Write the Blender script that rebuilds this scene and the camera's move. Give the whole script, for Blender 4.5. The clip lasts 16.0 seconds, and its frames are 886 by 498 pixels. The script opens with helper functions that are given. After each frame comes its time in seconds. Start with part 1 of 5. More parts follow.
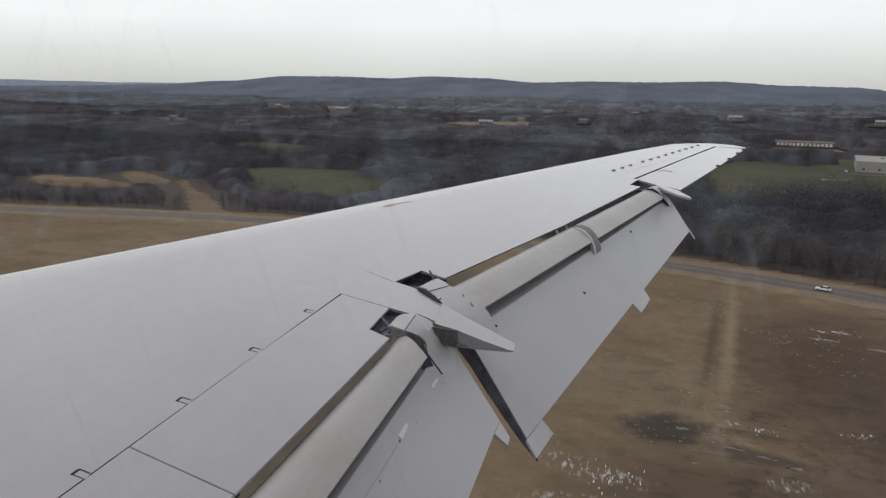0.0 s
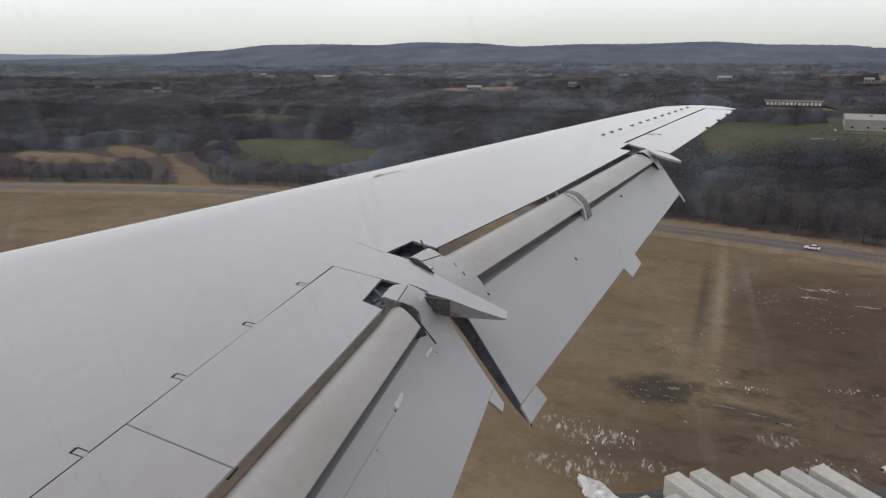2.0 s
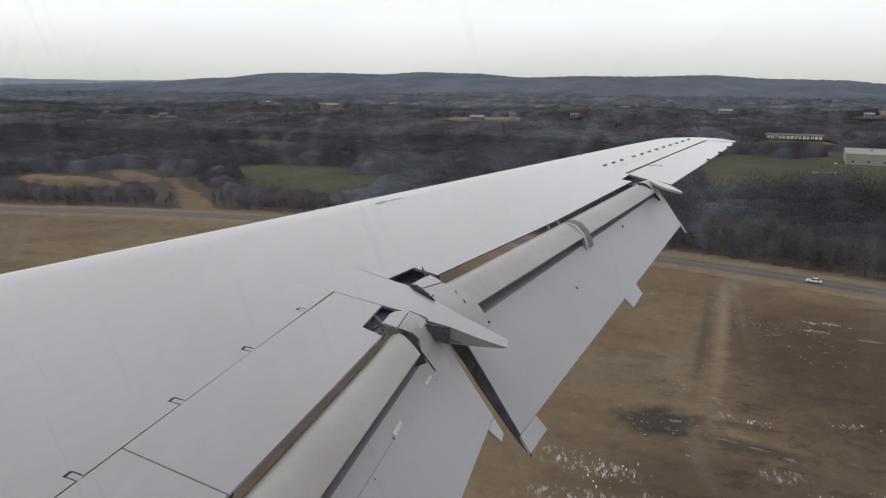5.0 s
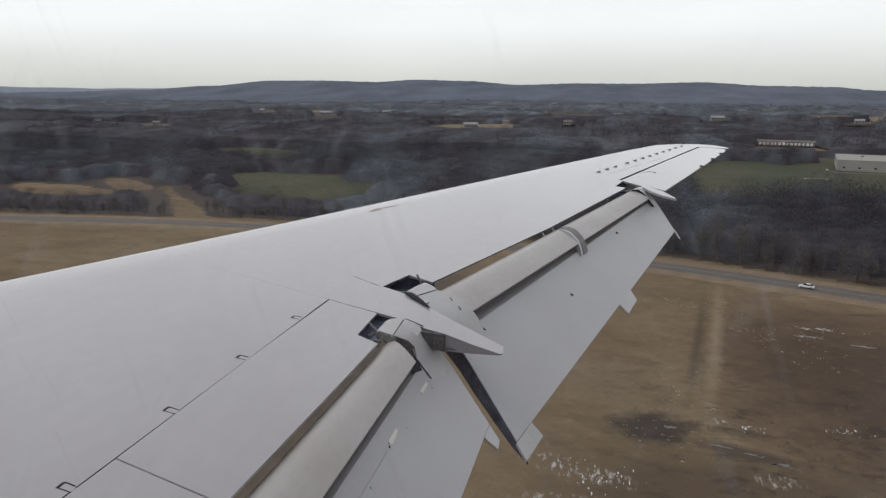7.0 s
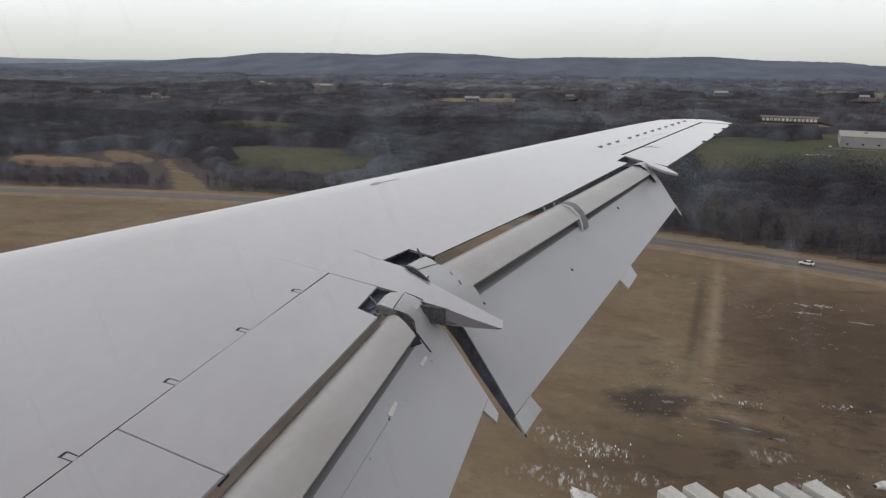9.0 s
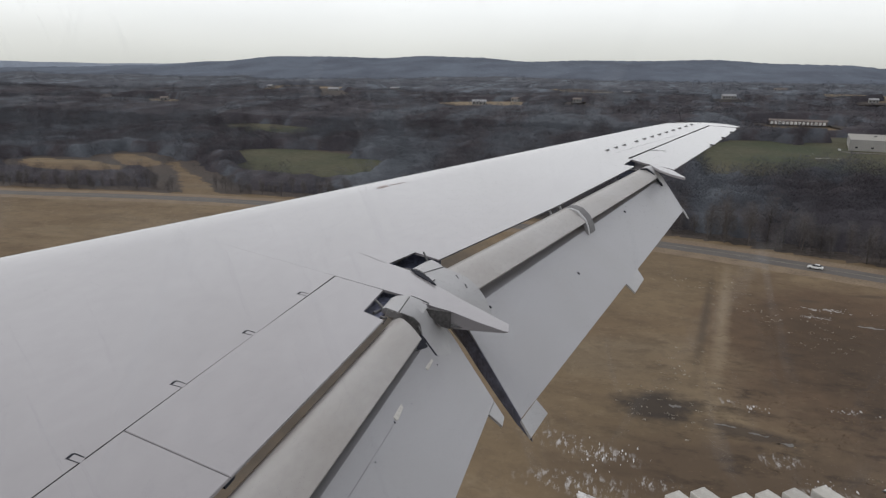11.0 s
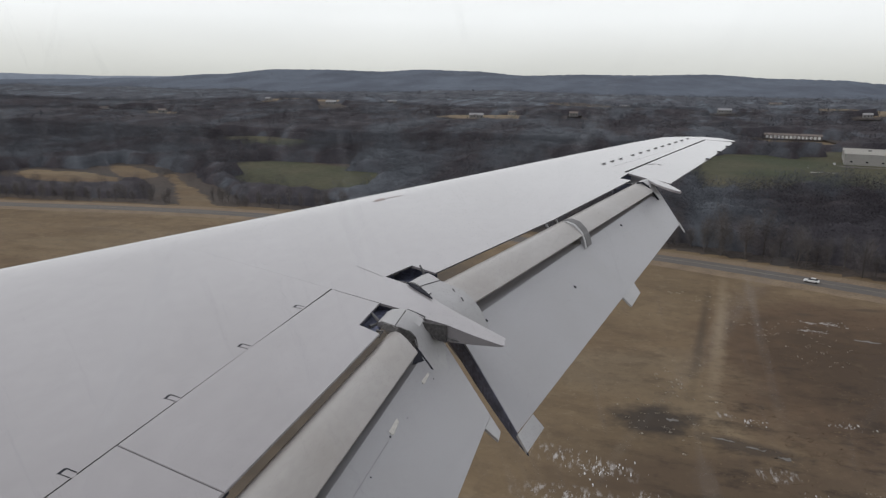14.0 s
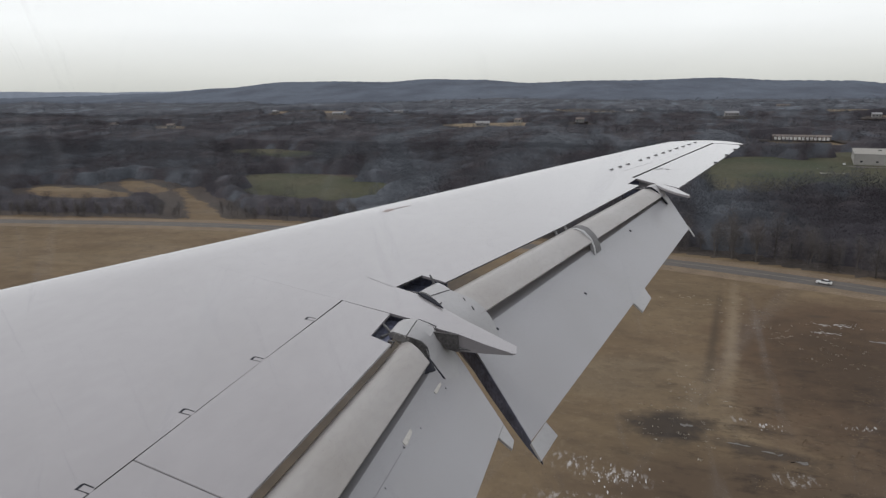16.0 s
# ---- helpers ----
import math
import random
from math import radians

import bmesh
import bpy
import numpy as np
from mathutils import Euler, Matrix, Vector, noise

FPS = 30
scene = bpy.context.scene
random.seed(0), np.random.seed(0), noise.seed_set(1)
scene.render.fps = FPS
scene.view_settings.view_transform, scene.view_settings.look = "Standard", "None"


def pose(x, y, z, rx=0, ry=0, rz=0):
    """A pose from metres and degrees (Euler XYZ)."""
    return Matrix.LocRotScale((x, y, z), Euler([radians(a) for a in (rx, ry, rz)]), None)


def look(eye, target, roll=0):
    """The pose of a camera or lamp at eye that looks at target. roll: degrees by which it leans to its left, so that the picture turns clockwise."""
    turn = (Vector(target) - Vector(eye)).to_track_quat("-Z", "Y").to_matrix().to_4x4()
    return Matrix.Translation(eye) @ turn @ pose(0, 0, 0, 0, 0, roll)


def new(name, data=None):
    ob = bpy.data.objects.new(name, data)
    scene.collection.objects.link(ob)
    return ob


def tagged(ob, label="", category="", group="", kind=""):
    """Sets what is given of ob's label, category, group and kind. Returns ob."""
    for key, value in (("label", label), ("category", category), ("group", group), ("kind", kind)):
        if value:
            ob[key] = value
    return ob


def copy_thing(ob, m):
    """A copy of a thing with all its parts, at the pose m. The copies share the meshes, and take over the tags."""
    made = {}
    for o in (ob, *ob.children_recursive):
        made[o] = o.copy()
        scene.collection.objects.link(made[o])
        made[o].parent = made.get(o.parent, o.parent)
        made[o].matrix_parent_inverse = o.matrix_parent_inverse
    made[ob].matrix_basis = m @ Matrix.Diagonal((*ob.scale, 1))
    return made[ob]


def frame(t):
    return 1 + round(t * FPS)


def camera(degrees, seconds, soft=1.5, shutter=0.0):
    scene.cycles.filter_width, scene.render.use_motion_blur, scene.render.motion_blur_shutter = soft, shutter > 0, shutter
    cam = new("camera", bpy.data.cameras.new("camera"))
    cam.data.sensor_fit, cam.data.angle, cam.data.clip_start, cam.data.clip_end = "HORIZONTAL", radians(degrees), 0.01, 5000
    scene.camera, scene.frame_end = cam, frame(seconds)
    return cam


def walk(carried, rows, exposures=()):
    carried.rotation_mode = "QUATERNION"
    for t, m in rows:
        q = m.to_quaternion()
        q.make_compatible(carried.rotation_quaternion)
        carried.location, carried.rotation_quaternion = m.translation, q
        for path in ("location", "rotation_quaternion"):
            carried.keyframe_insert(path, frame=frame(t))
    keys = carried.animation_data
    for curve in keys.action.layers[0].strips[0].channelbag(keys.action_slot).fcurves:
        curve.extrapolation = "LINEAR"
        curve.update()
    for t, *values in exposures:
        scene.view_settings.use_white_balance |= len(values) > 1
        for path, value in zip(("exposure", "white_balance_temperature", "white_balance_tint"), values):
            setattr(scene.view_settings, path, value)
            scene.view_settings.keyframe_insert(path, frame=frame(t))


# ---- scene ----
cam = camera(66.7, 16.0, soft=1.3)
PATH = [
    (0, (0.0066, -0.0026, 59.9820), (-0.5115, 1.8754, 59.5298), 0.78),
    (0.5, (0.0143, -0.0079, 60.0093), (-0.5084, 1.8687, 59.5563), 0.49),
    (1, (0.0248, 0.0069, 59.9761), (-0.4823, 1.8752, 59.4736), -0.48),
    (1.5, (0.0163, 0.0047, 59.9831), (-0.4767, 1.8626, 59.4306), -0.66),
    (2, (0.0062, 0.0074, 59.9927), (-0.4810, 1.8693, 59.4485), -0.40),
    (2.5, (0.0113, 0.0103, 59.9838), (-0.4727, 1.8799, 59.4637), -0.22),
    (3, (0.0040, 0.0098, 59.9928), (-0.4794, 1.8812, 59.4788), 0.02),
    (3.5, (0.0121, 0.0068, 59.9812), (-0.4757, 1.8779, 59.4705), -0.22),
    (4, (0.0005, 0.0152, 59.9920), (-0.4846, 1.8860, 59.4775), 0.17),
    (4.5, (0.0094, 0.0022, 59.9887), (-0.4877, 1.8788, 59.5077), 0.34),
    (7, (0.0011, 0.0024, 59.9891), (-0.4795, 1.8925, 59.5457), 0.25),
    (7.5, (0.0055, 0.0142, 59.9906), (-0.4683, 1.9069, 59.5508), 0.71),
    (8, (0.0049, 0.0119, 59.9789), (-0.4655, 1.8992, 59.5133), 0.53),
    (8.5, (0.0017, 0.0093, 59.9876), (-0.4718, 1.8890, 59.4951), 0.54),
    (9, (-0.0007, 0.0146, 59.9798), (-0.4777, 1.8871, 59.4638), 0.57),
    (11.5, (0.0062, 0.0106, 59.9854), (-0.4980, 1.8788, 59.4798), 0.43),
    (12, (0.0015, -0.0026, 59.9914), (-0.5102, 1.8628, 59.4830), 0.28),
    (12.5, (0.0048, -0.0014, 59.9957), (-0.5126, 1.8646, 59.4953), 0.25),
    (13, (0.0094, 0.0065, 59.9965), (-0.5052, 1.8833, 59.5353), 0.72),
    (13.5, (0.0181, 0.0082, 59.9878), (-0.4895, 1.8919, 59.5474), 0.86),
    (14, (0.0073, 0.0171, 59.9868), (-0.4837, 1.8979, 59.5165), 0.74),
    (14.5, (0.0168, 0.0100, 59.9895), (-0.4759, 1.8830, 59.4901), 0.00),
    (15, (0.0146, 0.0151, 59.9805), (-0.4819, 1.8884, 59.4860), -0.38),
    (15.5, (0.0117, 0.0032, 59.9859), (-0.4935, 1.8783, 59.5075), -0.77),
    (16, (0.0055, 0.0039, 59.9967), (-0.5127, 1.8835, 59.5511), -0.56),
]
walk(cam, [(t, look(eye, target, roll)) for t, eye, target, roll in PATH],
     [(0, -0.05), (1, 0.0), (2, 0.05), (3, 0.10), (4.5, 0.06), (7, -0.02), (9, 0.02), (12, 0.05), (14, -0.03), (16, 0.0)])
SKY, SUN = 1.0, 0.9

# ---- world and light ----
world = bpy.data.worlds.new("overcast_sky")
scene.world = world
world.use_nodes = True
wn, wl = world.node_tree.nodes, world.node_tree.links
wn.clear()
sky = wn.new("ShaderNodeTexSky")
sky.sky_type = "NISHITA"
sky.sun_disc = False
sky.sun_elevation, sky.sun_rotation = radians(50), radians(-95)
sky.altitude, sky.air_density, sky.dust_density = 50, 1.0, 4.0
grey = wn.new("ShaderNodeHueSaturation")
grey.inputs["Saturation"].default_value = 0.12
grey.inputs["Value"].default_value = 0.09
wl.new(sky.outputs[0], grey.inputs["Color"])
wtc = wn.new("ShaderNodeTexCoord")
wsep = wn.new("ShaderNodeSeparateXYZ")
wl.new(wtc.outputs["Generated"], wsep.inputs[0])
wramp = wn.new("ShaderNodeValToRGB")
for k, (at, rgb) in enumerate(((0.0, (0.645, 0.655, 0.615)), (1.0, (0.64, 0.65, 0.69)), (0.035, (0.80, 0.815, 0.785)), (0.09, (1.02, 1.05, 1.055)), (0.18, (1.06, 1.09, 1.11)), (0.45, (0.85, 0.865, 0.905)))):
    stop = wramp.color_ramp.elements[k] if k < 2 else wramp.color_ramp.elements.new(at)
    stop.position, stop.color = at, (*rgb, 1)
wl.new(wsep.outputs["Z"], wramp.inputs[0])
# slow cloud mottling
wmap = wn.new("ShaderNodeMapping")
wmap.inputs["Scale"].default_value = (1.2, 1.2, 7.0)
wl.new(wtc.outputs["Generated"], wmap.inputs[0])
wnoise = wn.new("ShaderNodeTexNoise")
wnoise.inputs["Scale"].default_value = 2.2
wnoise.inputs["Detail"].default_value = 5.0
wl.new(wmap.outputs[0], wnoise.inputs["Vector"])
wcl = wn.new("ShaderNodeMapRange")
wcl.inputs["To Min"].default_value, wcl.inputs["To Max"].default_value = 0.90, 1.08
wl.new(wnoise.outputs[0], wcl.inputs[0])
wmul = wn.new("ShaderNodeVectorMath")
wmul.operation = "SCALE"
wl.new(wramp.outputs[0], wmul.inputs[0])
wl.new(wcl.outputs[0], wmul.inputs["Scale"])
wmix = wn.new("ShaderNodeMix")
wmix.data_type = "RGBA"
wmix.inputs[0].default_value = 0.88
wl.new(grey.outputs[0], wmix.inputs[6])
wl.new(wmul.outputs[0], wmix.inputs[7])
wbg = wn.new("ShaderNodeBackground")
wbg.inputs["Strength"].default_value = SKY
wl.new(wmix.outputs[2], wbg.inputs[0])
wout = wn.new("ShaderNodeOutputWorld")
wl.new(wbg.outputs[0], wout.inputs[0])

sun = new("sun", bpy.data.lights.new("sun", "SUN"))
sun.data.energy, sun.data.angle, sun.data.color = SUN, radians(25), (1.0, 0.97, 0.93)
sun.matrix_world = look((-110, -10, 130), (0, 0, 0))


# ---- materials ----
def mat(name, colour, rough=0.6, metal=0.0, second=None, scale=3.0, contrast=0.5, fine=None, fine_amount=0.15,
        bump=0.0, bump_scale=40.0, stretch=(1, 1, 1), island=0.0, spread=0.0, coat=0.0, spec=0.5, space="Object"):
    """A surface with two scales of variation: broad patches towards a second colour, and fine grain."""
    m = bpy.data.materials.new(name)
    m.use_nodes = True
    n, l = m.node_tree.nodes, m.node_tree.links
    b = n["Principled BSDF"]
    b.inputs["Roughness"].default_value, b.inputs["Metallic"].default_value = rough, metal
    b.inputs["Coat Weight"].default_value, b.inputs["Coat Roughness"].default_value = coat, 0.12
    b.inputs["Specular IOR Level"].default_value = spec
    tc = n.new("ShaderNodeTexCoord")
    mp = n.new("ShaderNodeMapping")
    mp.inputs["Scale"].default_value = stretch
    l.new(tc.outputs[space], mp.inputs[0])
    big = n.new("ShaderNodeTexNoise")
    big.inputs["Scale"].default_value, big.inputs["Detail"].default_value = scale, 6
    l.new(mp.outputs[0], big.inputs["Vector"])
    rng = n.new("ShaderNodeMapRange")
    rng.inputs["From Min"].default_value, rng.inputs["From Max"].default_value = 0.5 - contrast / 2, 0.5 + contrast / 2
    l.new(big.outputs[0], rng.inputs[0])
    mix = n.new("ShaderNodeMix")
    mix.data_type = "RGBA"
    mix.inputs[6].default_value = (*colour, 1)
    mix.inputs[7].default_value = (*(second or [c * 0.8 for c in colour]), 1)
    l.new(rng.outputs[0], mix.inputs[0])
    out = mix.outputs[2]
    small = n.new("ShaderNodeTexNoise")
    small.inputs["Scale"].default_value, small.inputs["Detail"].default_value = fine or scale * 12, 4
    l.new(mp.outputs[0], small.inputs["Vector"])
    fr = n.new("ShaderNodeMapRange")
    fr.inputs["From Min"].default_value, fr.inputs["From Max"].default_value = 0.3, 0.7
    fr.inputs["To Min"].default_value, fr.inputs["To Max"].default_value = 1 - fine_amount, 1 + fine_amount
    l.new(small.outputs[0], fr.inputs[0])
    mul = n.new("ShaderNodeVectorMath")
    mul.operation = "SCALE"
    l.new(out, mul.inputs[0])
    l.new(fr.outputs[0], mul.inputs["Scale"])
    out = mul.outputs[0]
    if island or spread:
        src = n.new("ShaderNodeNewGeometry").outputs["Random Per Island"] if island else n.new("ShaderNodeObjectInfo").outputs["Random"]
        vr = n.new("ShaderNodeMapRange")
        a = island or spread
        vr.inputs["To Min"].default_value, vr.inputs["To Max"].default_value = 1 - a, 1 + a
        l.new(src, vr.inputs[0])
        m2 = n.new("ShaderNodeVectorMath")
        m2.operation = "SCALE"
        l.new(out, m2.inputs[0])
        l.new(vr.outputs[0], m2.inputs["Scale"])
        out = m2.outputs[0]
    l.new(out, b.inputs["Base Color"])
    if bump:
        bn = n.new("ShaderNodeTexNoise")
        bn.inputs["Scale"].default_value, bn.inputs["Detail"].default_value = bump_scale, 5
        l.new(mp.outputs[0], bn.inputs["Vector"])
        bp = n.new("ShaderNodeBump")
        bp.inputs["Strength"].default_value = 1.0
        bp.inputs["Distance"].default_value = bump
        l.new(bn.outputs[0], bp.inputs["Height"])
        l.new(bp.outputs[0], b.inputs["Normal"])
    return m


PAINT = mat("wing_grey_paint", (0.295, 0.279, 0.292), 0.33, second=(0.257, 0.241, 0.249), scale=0.9, contrast=0.45, fine=9, fine_amount=0.04,
            bump=0.0012, bump_scale=2.5, stretch=(1, 0.6, 1), coat=1.0, spec=0.8)
FLAP_PAINT = mat("flap_grey_paint", (0.365, 0.363, 0.383), 0.42, second=(0.335, 0.331, 0.340), scale=1.6, contrast=0.6, fine=22, fine_amount=0.015,
                 bump=0.0002, bump_scale=4, coat=0.15)
VANE_PAINT = mat("vane_weathered_paint", (0.378, 0.366, 0.362), 0.36, second=(0.300, 0.279, 0.262), scale=2.2, contrast=0.5, fine=25, fine_amount=0.05,
                 bump=0.0004, bump_scale=4, stretch=(1, 0.5, 1))
LIGHT_PAINT = mat("fairing_light_paint", (0.385, 0.383, 0.392), 0.4, second=(0.34, 0.336, 0.338), scale=3, fine=30, fine_amount=0.04, coat=0.1)
# dark blue well lining; on the end rib its mottling paints shade and highlights
WELL = mat("dark_well_and_rib_shade", (0.145, 0.158, 0.235), 0.7, second=(0.035, 0.038, 0.060), scale=7, fine=40, fine_amount=0.4, bump=0.004, bump_scale=15)
# near-black for gaps, and for shadows laid on as dark pieces
GAP_SHADOW = mat("gap_and_shadow_black", (0.022, 0.023, 0.030), 0.9, second=(0.035, 0.036, 0.045), scale=6, spec=0.1)
SEAM = mat("seam_sealant", (0.05, 0.05, 0.055), 0.7, second=(0.12, 0.12, 0.12), scale=4, fine=30, fine_amount=0.2)
FAINT = mat("faded_sealant", (0.215, 0.21, 0.215), 0.6, second=(0.285, 0.28, 0.285), scale=5, fine=30, fine_amount=0.15)
LATCH = mat("pale_latch_paint", (0.62, 0.60, 0.56), 0.45, second=(0.5, 0.48, 0.44), scale=12, fine=60, fine_amount=0.1)
STRAP = mat("bracket_grey_metal", (0.105, 0.103, 0.108), 0.6, 0.0, second=(0.14, 0.136, 0.136), scale=5, fine=40, fine_amount=0.1)
BARE = mat("bare_metal", (0.26, 0.255, 0.26), 0.45, 0.5, second=(0.16, 0.155, 0.16), scale=8, fine=60, fine_amount=0.15)
# dark mottled colour that stands in for shade in the hinge bays
BAY_SHADE = mat("hinge_bay_shade", (0.055, 0.052, 0.054), 0.8, second=(0.13, 0.125, 0.122), scale=9, fine=50, fine_amount=0.4, bump=0.003, bump_scale=30)
RUST = mat("red_brown_mark", (0.24, 0.17, 0.155), 0.6, second=(0.30, 0.26, 0.255), scale=9, fine=50, fine_amount=0.2)


def field_material():
    """Dead winter grass: broad brown and olive patches, mowing streaks, fine tufts and a few pale flecks."""
    m = bpy.data.materials.new("dry_winter_grass")
    m.use_nodes = True
    n, l = m.node_tree.nodes, m.node_tree.links
    b = n["Principled BSDF"]
    b.inputs["Roughness"].default_value, b.inputs["Specular IOR Level"].default_value = 0.95, 0.1
    tc = n.new("ShaderNodeTexCoord")

    def layer(scale, stretch, detail, lo, hi, turn=0.0, rough=0.55):
        mp = n.new("ShaderNodeMapping")
        mp.inputs["Scale"].default_value, mp.inputs["Rotation"].default_value = stretch, (0, 0, turn)
        l.new(tc.outputs["Object"], mp.inputs[0])
        t = n.new("ShaderNodeTexNoise")
        t.inputs["Scale"].default_value, t.inputs["Detail"].default_value, t.inputs["Roughness"].default_value = scale * 0.62, detail, rough
        l.new(mp.outputs[0], t.inputs["Vector"])
        r = n.new("ShaderNodeMapRange")
        r.inputs["From Min"].default_value, r.inputs["From Max"].default_value = lo, hi
        l.new(t.outputs[0], r.inputs[0])
        return r.outputs[0]

    def blend(a, c, fac, amount):
        k = n.new("ShaderNodeMath")
        k.operation = "MULTIPLY"
        l.new(fac, k.inputs[0])
        k.inputs[1].default_value = amount
        x = n.new("ShaderNodeMix")
        x.data_type = "RGBA"
        l.new(k.outputs[0], x.inputs[0])
        if isinstance(a, tuple):
            x.inputs[6].default_value = (*a, 1)
        else:
            l.new(a, x.inputs[6])
        x.inputs[7].default_value = (*c, 1)
        return x.outputs[2]

    c = blend((0.172, 0.126, 0.080), (0.134, 0.099, 0.062), layer(0.022, (1, 1, 1), 5, 0.35, 0.65), 1.0)
    c = blend(c, (0.185, 0.138, 0.086), layer(0.05, (0.6, 1, 1), 6, 0.45, 0.72, 0.25), 0.6)
    c = blend(c, (0.105, 0.078, 0.054), layer(0.035, (0.5, 1, 1), 7, 0.56, 0.70, 0.1, 0.7), 0.65)
    c = blend(c, (0.098, 0.066, 0.043), layer(0.013, (0.6, 1, 1), 6, 0.47, 0.60, 0.4, 0.6), 0.55)
    c = blend(c, (0.078, 0.057, 0.040), layer(0.08, (0.6, 1, 1), 6, 0.48, 0.70, 0.9, 0.65), 0.42)
    c = blend(c, (0.190, 0.160, 0.120), layer(0.02, (0.25, 1, 1), 5, 0.52, 0.66, 0.05), 0.55)
    c = blend(c, (0.085, 0.065, 0.047), layer(0.4, (1, 1, 1), 6, 0.50, 0.70, 0.2, 0.7), 0.42)
    c = blend(c, (0.235, 0.190, 0.130), layer(0.8, (1, 1, 1), 6, 0.56, 0.74, 0.0, 0.75), 0.34)
    c = blend(c, (0.250, 0.200, 0.135), layer(0.028, (0.30, 1, 1), 7, 0.52, 0.68, -0.22, 0.72), 0.45)
    c = blend(c, (0.088, 0.066, 0.046), layer(0.19, (0.8, 1, 1), 7, 0.50, 0.66, 0.5, 0.72), 0.40)
    c = blend(c, (0.225, 0.178, 0.118), layer(0.24, (0.7, 1, 1), 7, 0.54, 0.68, 1.1, 0.74), 0.36)
    c = blend(c, (0.42, 0.38, 0.32), layer(0.33, (1, 1, 1), 4, 0.735, 0.77, 0.0, 0.7), 0.7)

    def ellipse(x, y, rx, ry, turn, inner, outer, rough, grain):
        """A patch of other ground with a soft, broken edge: 1 inside, 0 outside."""
        mp = n.new("ShaderNodeMapping")
        mp.vector_type = "TEXTURE"
        mp.inputs["Location"].default_value, mp.inputs["Rotation"].default_value, mp.inputs["Scale"].default_value = (x, y, 0), (0, 0, turn), (rx, ry, 1000)
        l.new(tc.outputs["Object"], mp.inputs[0])
        far = n.new("ShaderNodeVectorMath")
        far.operation = "LENGTH"
        l.new(mp.outputs[0], far.inputs[0])
        t = n.new("ShaderNodeTexNoise")
        t.inputs["Scale"].default_value, t.inputs["Detail"].default_value, t.inputs["Roughness"].default_value = grain, 7, 0.68
        l.new(tc.outputs["Object"], t.inputs["Vector"])
        add = n.new("ShaderNodeMath")
        add.operation = "MULTIPLY_ADD"
        l.new(t.outputs[0], add.inputs[0])
        add.inputs[1].default_value = rough
        l.new(far.outputs["Value"], add.inputs[2])
        r = n.new("ShaderNodeMapRange")
        r.inputs["From Min"].default_value, r.inputs["From Max"].default_value = inner + rough / 2, outer + rough / 2
        r.inputs["To Min"].default_value, r.inputs["To Max"].default_value = 1.0, 0.0
        l.new(add.outputs[0], r.inputs[0])
        return r.outputs[0]

    def both(a, d):
        k = n.new("ShaderNodeMath")
        k.operation = "MULTIPLY"
        l.new(a, k.inputs[0])
        l.new(d, k.inputs[1])
        return k.outputs[0]

    # the soggy rough corner, its reddish weeds and standing water, and the farm track with its ditch
    c = blend(c, (0.098, 0.066, 0.045), ellipse(62, 152, 42, 66, 0.15, 0.75, 1.1, 0.9, 0.06), 0.85)
    c = blend(c, (0.062, 0.045, 0.033), ellipse(58, 150, 36, 58, 0.15, 0.35, 0.95, 1.8, 0.14), 0.8)
    c = blend(c, (0.086, 0.062, 0.044), ellipse(22, 100, 34, 15, 0.15, 0.5, 1.1, 1.0, 0.12), 0.85)
    rough_corner = ellipse(44, 122, 52, 44, 0.5, 0.6, 1.15, 0.8, 0.08)
    c = blend(c, (0.044, 0.034, 0.027), both(rough_corner, layer(0.30, (0.55, 1, 1), 6, 0.52, 0.66, 0.3, 0.68)), 0.75)
    c = blend(c, (0.150, 0.116, 0.078), both(rough_corner, layer(0.42, (0.6, 1, 1), 6, 0.57, 0.70, 1.7, 0.7)), 0.45)
    c = blend(c, (0.036, 0.029, 0.025), both(rough_corner, layer(1.5, (0.7, 1, 1), 5, 0.60, 0.72, 0.0, 0.7)), 0.6)
    c = blend(c, (0.245, 0.195, 0.135), ellipse(28, 178, 2.3, 58, -0.15, 0.2, 1.1, 1.5, 0.16), 0.6)
    c = blend(c, (0.068, 0.052, 0.038), ellipse(23.5, 176, 1.5, 52, -0.15, 0.2, 1.1, 1.6, 0.18), 0.7)
    c = blend(c, (0.040, 0.034, 0.031), ellipse(9.5, 121, 9.5, 8.0, 0.2, 0.45, 1.0, 1.5, 0.22), 0.85)
    c = blend(c, (0.052, 0.042, 0.036), ellipse(25, 115, 11, 3.2, -0.3, 0.45, 1.0, 1.3, 0.3), 0.75)
    c = blend(c, (0.075, 0.056, 0.042), ellipse(70, 205, 7, 1.6, 0.2, 0.4, 1.0, 1.2, 0.2), 0.8)
    c = blend(c, (0.075, 0.056, 0.042), ellipse(52, 196, 4, 1.3, 0.1, 0.4, 1.0, 1.2, 0.2), 0.8)
    # thin melting snow, broken into lace by the stubble
    for x, y, a, d, turn in ((-4, 103, 11, 3.2, -0.25), (-3, 92, 9, 3.5, 0.0), (8, 95, 4, 2.0, 0.1), (22.5, 127, 1.6, 2.2, 0.3), (28, 107, 4, 2.4, 0.2), (33, 98, 5, 3, 0.1)):
        c = blend(c, (0.40, 0.385, 0.375), both(ellipse(x, y, a, d, turn, 0.3, 1.1, 1.2, 0.3), layer(1.1, (1.6, 0.45, 1), 5, 0.52, 0.60, 0.1, 0.72)), 0.85)
    # greyer, darker brown patch close under the flight path
    c = blend(c, (0.088, 0.074, 0.061), ellipse(-62, 150, 26, 105, 0.0, 0.6, 1.2, 1.0, 0.10), 0.85)
